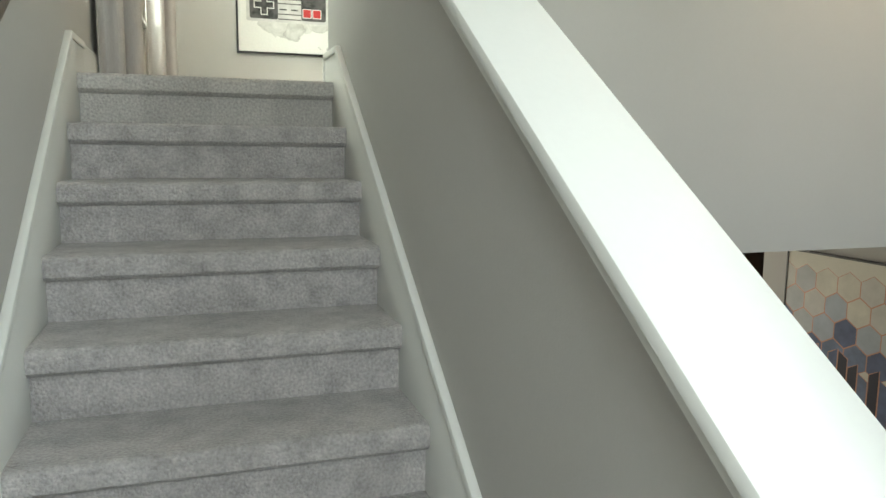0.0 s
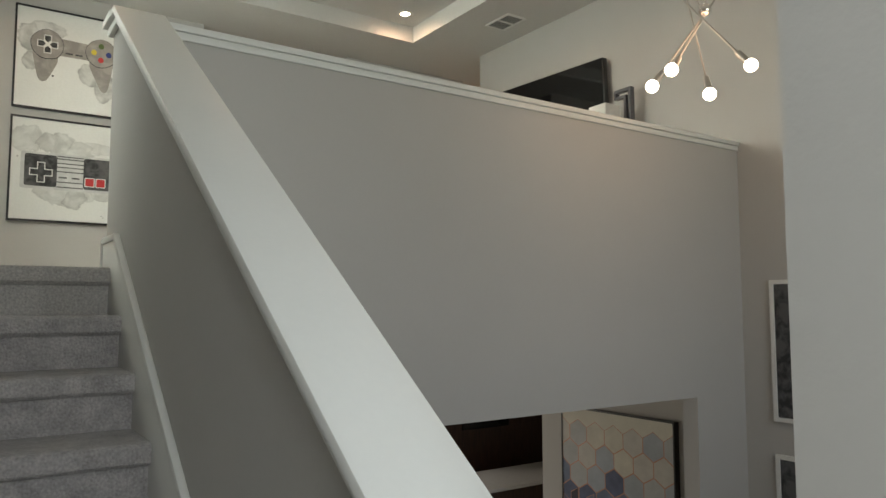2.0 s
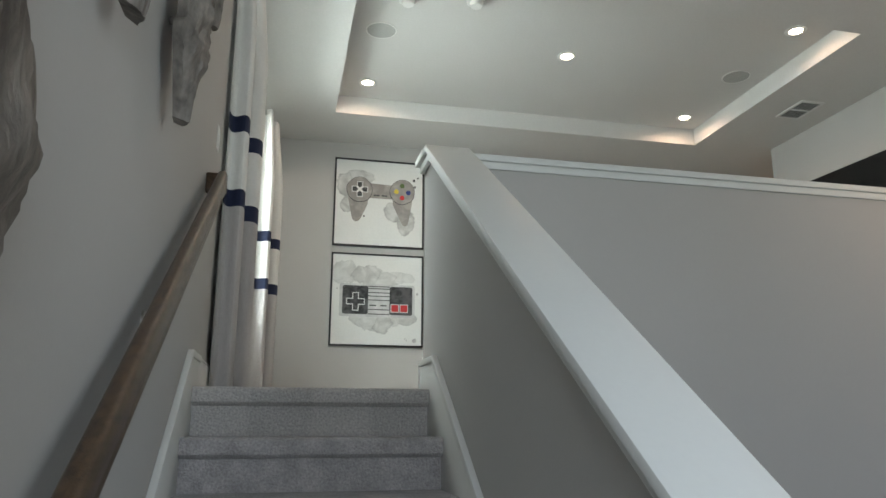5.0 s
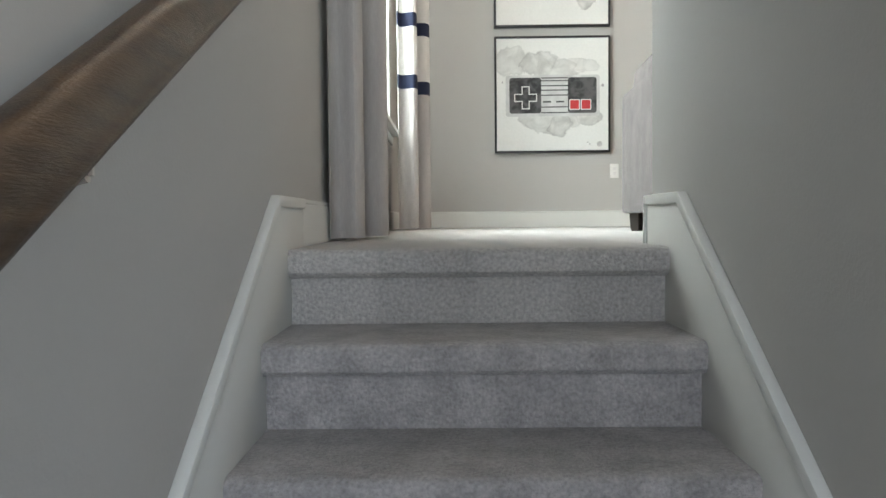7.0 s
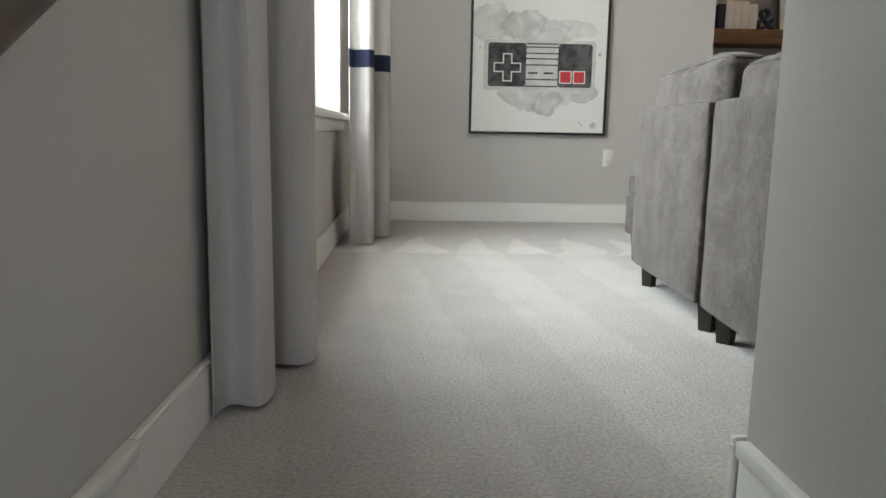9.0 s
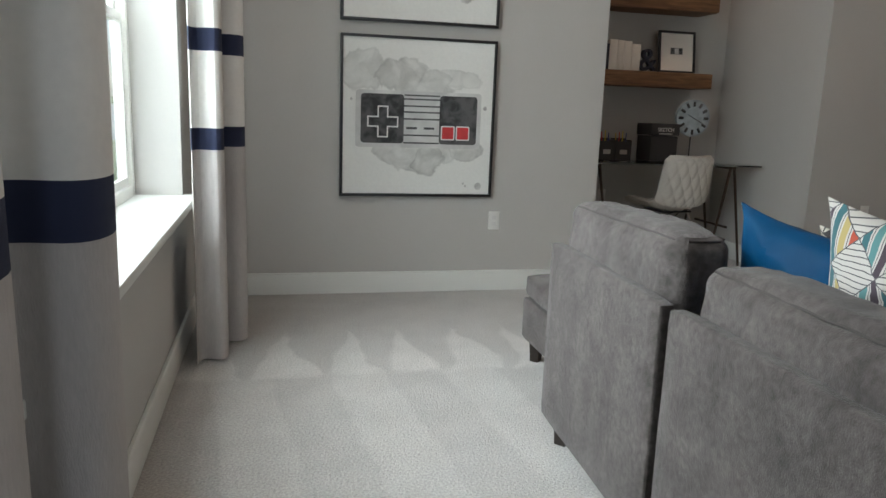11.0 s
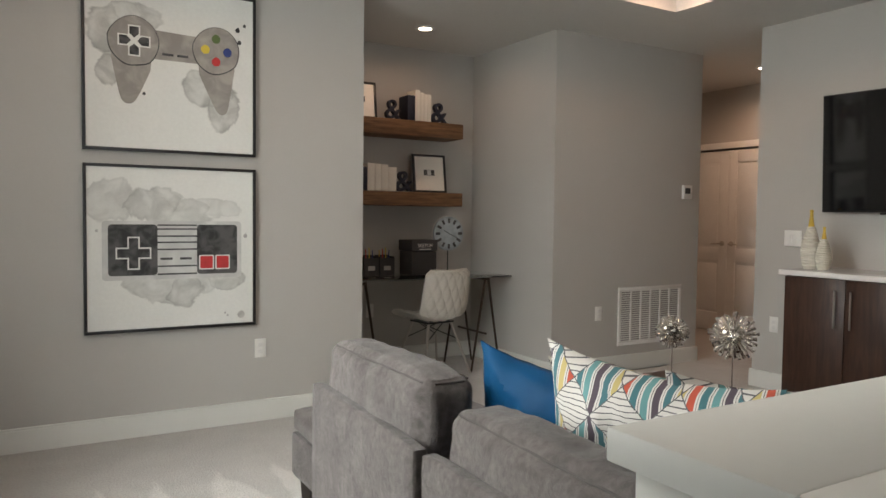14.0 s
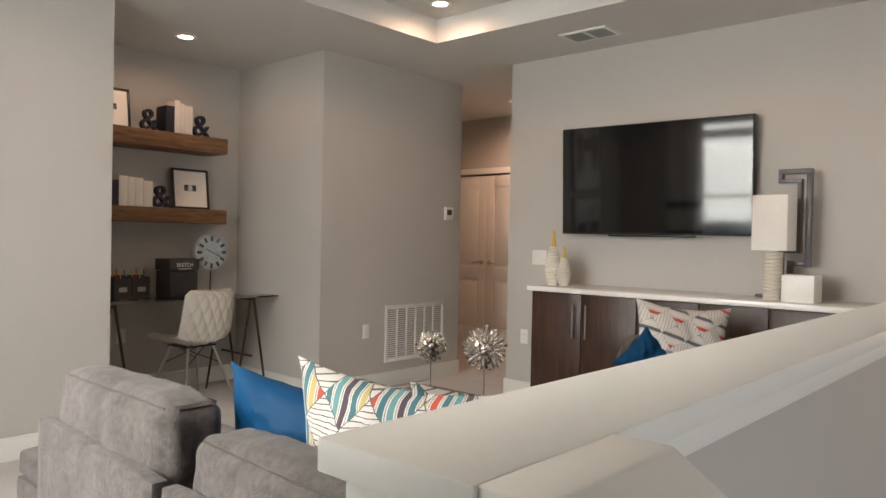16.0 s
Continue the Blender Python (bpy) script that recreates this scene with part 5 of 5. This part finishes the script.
def desk_chair():
    c = thing("desk_chair", "cream quilted shell chair with chrome legs", "chair", pose(3.375, 4.84, 0, 0, 0, 188))
    # shell: profile in local y (back towards +y), z
    prof = [(-0.24, 0.435), (-0.20, 0.455), (-0.05, 0.445), (0.10, 0.445), (0.18, 0.475), (0.215, 0.56), (0.235, 0.68), (0.255, 0.80), (0.262, 0.845)]
    bm = bmesh.new()
    n, k = 44, 9
    P = []
    for a, b in zip(prof, prof[1:]):
        for i in range(k):
            P.append((a[0] + (b[0] - a[0]) * i / k, a[1] + (b[1] - a[1]) * i / k))
    P.append(prof[-1])
    sides = []
    m = len(P) - 1
    for s in (0, 1):
        g = []
        for j, (y, z) in enumerate(P):
            v = j / m
            w = 0.215 + 0.02 * math.sin(v * math.pi) - (0.035 * max(0, v - 0.9) / 0.1)
            row = []
            ty, tz = P[min(j + 1, m)][0] - P[max(j - 1, 0)][0], P[min(j + 1, m)][1] - P[max(j - 1, 0)][1]
            l = math.hypot(ty, tz)
            ny, nz = -tz / l, ty / l
            for i in range(n + 1):
                u = i / n * 2 - 1
                curl = 0.05 * u * u
                q = abs(math.sin((u * 5.5 + v * 11) * math.pi / 2)) * abs(math.sin((u * 5.5 - v * 11) * math.pi / 2))
                th = (0.014 + 0.013 * q ** 0.45) * (1 if s else -1) * (1 - 0.8 * u ** 8)
                row.append(bm.verts.new((u * w, y + ny * (curl + th), z + nz * (curl + th))))
            g.append(row)
        sides.append(g)
        for j in range(m):
            for i in range(n):
                bm.faces.new((g[j][i], g[j][i + 1], g[j + 1][i + 1], g[j + 1][i]))
    a, b = sides
    rim = [(0, i) for i in range(n)] + [(j, n) for j in range(m)] + [(m, n - i) for i in range(n)] + [(m - j, 0) for j in range(m)]
    for (j, i), (q, l) in zip(rim, rim[1:] + rim[:1]):
        bm.faces.new((a[j][i], a[q][l], b[q][l], b[j][i]))
    bmesh.ops.recalc_face_normals(bm, faces=bm.faces)
    part("shell", bm, LEATHER, c, "cream diamond-quilted shell")
    for x, y in ((-1, -1), (1, -1), (-1, 1), (1, 1)):
        part("leg", rod((x * 0.11, y * 0.10, 0.425), (x * 0.23, y * 0.22, 0.0), 0.012, 0.009), NICKEL, c)
        part("brace", rod((x * 0.15, y * 0.14, 0.28), (-x * 0.10, y * 0.02, 0.40), 0.004, n=6), BLACK, c)
    part("seat_plate", boxes((-0.13, 0.13, -0.12, 0.12, 0.412, 0.424)), BLACK, c)


desk_chair()


def book(x0, x1, y0, y1, z, h, material, label):
    b = thing("book", label, "book", pose((x0 + x1) / 2, (y0 + y1) / 2, z), "books on the shelves")
    w, d = (x1 - x0) / 2, (y1 - y0) / 2
    part("cover", boxes((-w, -w + 0.003, -d, d, 0, h), (w - 0.003, w, -d, d, 0, h), (-w + 0.003, w - 0.003, -d, -d + 0.003, 0, h), bevel=0.001), material, b)
    part("pages", boxes((-w + 0.0032, w - 0.0032, -d + 0.0035, d - 0.004, 0.003, h - 0.004)), PAPER, b)


DARKBOOK = mat("navy_book_cloth", (0.015, 0.018, 0.035), 0.7)
x = 3.25
for w, h, m in ((0.07, 0.205, DARKBOOK), (0.045, 0.255, PAPER), (0.035, 0.235, PAPER), (0.036, 0.225, PAPER), (0.036, 0.225, PAPER)):
    book(x, x + w - 0.001, 5.06, 5.22, 2.05, h, m, "white paper-covered book on the upper shelf" if m is PAPER else "dark navy book on the upper shelf")
    x += w
x = 2.835
for w, h, m in ((0.06, 0.19, DARKBOOK), (0.066, 0.222, PAPER), (0.055, 0.218, PAPER), (0.064, 0.215, PAPER), (0.074, 0.195, PAPER)):
    book(x, x + w - 0.001, 5.06, 5.22, 1.464, h, m, "white paper-covered book on the lower shelf" if m is PAPER else "dark navy book on the lower shelf")
    x += w


def ampersand(x, y, z, h, label):
    """A bookend letter & cut from black board."""
    cu = bpy.data.curves.new("bookend", "FONT")
    cu.body, cu.size, cu.extrude, cu.align_x = "&", h * 1.35, 0.02, "CENTER"
    tmp = bpy.data.objects.new("bookend_text", cu)
    me = bpy.data.meshes.new_from_object(tmp)
    me.materials.clear()
    me.materials.append(DARKBOOK)
    bpy.data.objects.remove(tmp)
    ob = new("bookend", me)
    ob.matrix_world = pose(x, y, z + 0.008, 90, 0, 0)
    return tagged(ob, label, "bookend", "ampersand bookends")


ampersand(3.14, 5.12, 2.05, 0.17, "black ampersand bookend on the upper shelf")
ampersand(3.575, 5.12, 2.05, 0.18, "black ampersand bookend at the end of white books")
ampersand(3.245, 5.12, 1.464, 0.18, "black ampersand bookend on the lower shelf")


def photo_frame(x, y, z, w, h, label, lean=-8):
    f = thing("photo_frame", label, "picture frame", pose(x, y, z, lean, 0, 0), "small framed prints")
    b = 0.018
    part("frame", boxes((-w, w, -0.02, 0, 0, b), (-w, w, -0.02, 0, h - b, h), (-w, -w + b, -0.02, 0, b, h - b), (w - b, w, -0.02, 0, b, h - b), bevel=0.002), BLACK, f)
    part("print", boxes((-w + b, w - b, -0.010, -0.004, b, h - b)), PAPER, f, "white print with small dark drawing")
    part("drawing", boxes((-0.055, 0.05, -0.0115, -0.0102, h * 0.45, h * 0.6)), INK, f, smooth=False)
    part("drawing_middle", boxes((-0.02, 0.015, -0.0127, -0.0116, h * 0.46, h * 0.59)), PALE, f, smooth=False)
    p = part("glazing", boxes((-w + b, w - b, -0.0155, -0.0145, b, h - b)), GLASS, f)
    p.visible_shadow = False


photo_frame(3.545, 5.20, 1.466, 0.16, 0.33, "small black-framed controller print on the lower shelf")
photo_frame(2.885, 5.20, 2.052, 0.15, 0.305, "small black-framed print on the upper shelf")

ck = thing("desk_clock", "round distressed white clock on a metal stand", "clock", pose(3.65, 5.06, 0.785))
FACE = mat("distressed_clock_face", (0.36, 0.41, 0.44), 0.5, vary=0.3, scale=14)
bm = rod((0, -0.012, 0.335), (0, 0.012, 0.335), 0.145, n=40)
part("face", bm, FACE, ck)
part("rim", prism(disc(0, 0.335, 0.150, 40), "y", 0.012, 0.02), NICKEL, ck)
part("stand", rod((0, 0.005, 0.19), (0, 0.005, 0.004), 0.005), BLACK, ck)
part("foot", rod((0, 0.005, 0.0), (0, 0.005, 0.008), 0.055, n=24), BLACK, ck)
for i in range(12):
    a = math.tau * i / 12
    d = Vector((math.sin(a), 0, math.cos(a)))
    c = Vector((0, -0.0135, 0.335))
    part("numeral", rod(c + d * 0.09, c + d * 0.128, 0.011, n=4), INK, ck)
for a, l in ((5.2, 0.055), (2.0, 0.085)):
    part("clock_hand", rod((0, -0.0155, 0.335), (math.sin(a) * l, -0.0155, 0.335 + math.cos(a) * l), 0.003, n=6), INK, ck)

BOXGREY = mat("charcoal_box_card", (0.045, 0.042, 0.042), 0.75)
sb = thing("storage_box", "charcoal box with lid and small white lettering", "box", pose(3.36, 5.06, 0.785, 0, 0, 8))
part("body", boxes((-0.125, 0.125, -0.09, 0.09, 0, 0.19), bevel=0.004), BOXGREY, sb)
part("lid", boxes((-0.132, 0.132, -0.097, 0.097, 0.195, 0.285), bevel=0.006), BOXGREY, sb)
cu = bpy.data.curves.new("lettering", "FONT")
cu.body, cu.size, cu.extrude, cu.align_x = "SKETCH", 0.042, 0.0005, "CENTER"
tmp = bpy.data.objects.new("lettering_text", cu)
me = bpy.data.meshes.new_from_object(tmp)
me.materials.clear()
me.materials.append(PAPER)
bpy.data.objects.remove(tmp)
lt = new("lettering", me)
lt.parent = sb
lt.matrix_basis = pose(0.0, -0.0982, 0.225, 90, 0, 0)
part("underline", boxes((-0.06, 0.06, -0.0985, -0.0972, 0.205, 0.211)), PAPER, sb)

for i, x in enumerate((2.92, 3.06)):
    cd = thing("pencil_caddy", "black card caddy with label and coloured pencils", "organizer", pose(x, 5.08, 0.785), "desk caddies")
    part("tray", boxes((-0.065, 0.065, -0.055, -0.05, 0, 0.14), (-0.065, 0.065, 0.05, 0.055, 0, 0.16), (-0.065, -0.06, -0.05, 0.05, 0, 0.15), (0.06, 0.065, -0.05, 0.05, 0, 0.15), (-0.06, 0.06, -0.05, 0.05, 0, 0.005)), BOXGREY, cd)
    part("label_plate", boxes((-0.03, 0.03, -0.0575, -0.0552, 0.04, 0.075)), NICKEL, cd)
    for j in range(4):
        part("pencil", rod((-0.04 + 0.025 * j, 0.0, 0.006), (-0.05 + 0.03 * j + 0.01 * i, 0.02, 0.20 + 0.01 * (j % 3)), 0.004, n=6), (MUSTARD, RED, YELLOW, INDIGO)[j], cd)


# ---- lower hall: large canvas and glimpses beyond ----
ha = thing("hexagon_canvas", "deep framed canvas of hexagons over dark columns", "painting", pose(TVX, 1.333, -1.735))
hw2 = 0.65
part("canvas", boxes((-0.055, -0.002, -hw2 + 0.012, hw2 - 0.012, -hw2 + 0.012, hw2 - 0.012)), mat("cream_canvas", (0.62, 0.59, 0.50), 0.8, vary=0.08, scale=3), ha)
part("frame", boxes((-0.062, -0.001, -hw2, -hw2 + 0.012, -hw2, hw2), (-0.062, -0.001, hw2 - 0.012, hw2, -hw2, hw2), (-0.062, -0.001, -hw2 + 0.012, hw2 - 0.012, -hw2, -hw2 + 0.012), (-0.062, -0.001, -hw2 + 0.012, hw2 - 0.012, hw2 - 0.012, hw2)), BLACK, ha, "black floater frame")
HEXPALE = [mat("hexagon_paint", c, 0.7, vary=0.12, scale=8) for c in ((0.52, 0.50, 0.45), (0.44, 0.45, 0.44), (0.36, 0.39, 0.42), (0.56, 0.53, 0.44))]
HEXBLUE = [mat("slate_hexagon_paint", c, 0.7, vary=0.3, scale=8) for c in ((0.09, 0.11, 0.18), (0.14, 0.17, 0.24))]
NIGHT = mat("dark_column_paint", (0.018, 0.016, 0.028), 0.6)
COPPER = mat("copper_line", (0.50, 0.25, 0.16), 0.4, 0.3)
rnd = random.Random(4)
R6 = 0.125
for row in range(4):
    for col in range(-3, 4):
        cy, cz = col * R6 * 1.732 + (R6 * 0.866 if row % 2 else 0), 0.42 - row * R6 * 1.5
        pts = [(max(-hw2 + 0.014, min(hw2 - 0.014, cy + R6 * math.sin(math.tau * i / 6))), cz + R6 * math.cos(math.tau * i / 6)) for i in range(6)]
        if max(p[0] for p in pts) - min(p[0] for p in pts) < 0.03:
            continue
        part("hexagon_line", prism(pts, "x", -0.0556, -0.0552), COPPER, ha, smooth=False)
        ins = [(cy + (p[0] - cy) * 0.955, cz + (p[1] - cz) * 0.955) for p in pts]
        part("hexagon", prism(ins, "x", -0.0562, -0.0557), HEXBLUE[rnd.randrange(2)] if row == 3 or (row == 2 and rnd.random() < 0.25) else HEXPALE[rnd.randrange(4)], ha, smooth=False)
n = 13
for i in range(n):
    y0c = -hw2 + 0.016 + (2 * hw2 - 0.032) * i / n
    y1c = y0c + (2 * hw2 - 0.032) / n
    top = -0.10 - 0.14 * rnd.random()
    part("column_line", prism([(y0c, -hw2 + 0.014), (y1c, -hw2 + 0.014), (y1c, top), (y0c, top + 0.05 * (1 if i % 2 else -1))], "x", -0.0568, -0.0563), COPPER, ha, smooth=False)
    part("column", prism([(y0c + 0.006, -hw2 + 0.014), (y1c - 0.006, -hw2 + 0.014), (y1c - 0.006, top - 0.006), (y0c + 0.006, top - 0.006 + 0.05 * (1 if i % 2 else -1))], "x", -0.0574, -0.0569), (NIGHT, NIGHT, HEXBLUE[0], NIGHT, HEXBLUE[1])[i % 5], ha, smooth=False)

for z, label in ((-0.47, "white-framed dark print high on the foyer wall"), (-1.70, "white-framed dark print low on the foyer wall")):
    fp = thing("foyer_print", label, "painting", pose(TVX, -0.61, z), "foyer prints")
    part("frame", boxes((-0.03, -0.001, -0.45, -0.42, -0.5, 0.5), (-0.03, -0.001, 0.42, 0.45, -0.5, 0.5), (-0.03, -0.001, -0.42, 0.42, -0.5, -0.47), (-0.03, -0.001, -0.42, 0.42, 0.47, 0.5)), PLASTIC, fp)
    part("print", boxes((-0.02, -0.002, -0.42, 0.42, -0.47, 0.47)), INK, fp)

# dark kitchen units with a pale worktop in the room beyond the hall
ki = thing("oven_tower", "dark built-in oven cabinet in the lower kitchen", "cabinet", pose(6.6, 4.6, LOW))
part("body", boxes((-0.9, 1.0, 0, 0.6, 0, 2.4), bevel=0.004), CABWOOD, ki)
part("oven_door", boxes((-0.62, 0.15, -0.02, -0.001, 1.35, 1.85), bevel=0.004), SCREEN, ki)
part("oven_handle", rod((-0.55, -0.05, 1.80), (0.08, -0.05, 1.80), 0.012), CHROME, ki)
isl = thing("kitchen_island", "dark kitchen island with a pale stone worktop", "kitchen island", pose(5.9, 3.4, LOW))
part("body", boxes((-0.5, 1.6, 0, 0.7, 0, 0.88), bevel=0.004), CABWOOD, isl)
part("worktop", boxes((-0.56, 1.66, -0.05, 0.75, 0.88, 0.92), bevel=0.004), QUARTZ, isl)
gt = thing("console_table", "glass and chrome console table in the foyer", "table", pose(5.1, -0.5, LOW))
part("tabletop", boxes((-0.22, 0.22, -0.55, 0.55, 0.77, 0.785), bevel=0.002), DESKGLASS, gt)
part("frame", boxes((-0.22, 0.22, -0.55, -0.52, 0.74, 0.769), (-0.22, 0.22, 0.52, 0.55, 0.74, 0.769), (-0.22, -0.19, -0.52, 0.52, 0.74, 0.769), (0.19, 0.22, -0.52, 0.52, 0.74, 0.769)), CHROME, gt)
for x in (-0.2, 0.2):
    for y in (-0.53, 0.53):
        part("leg", boxes((x - 0.014, x + 0.014, y - 0.014, y + 0.014, 0, 0.74)), CHROME, gt)
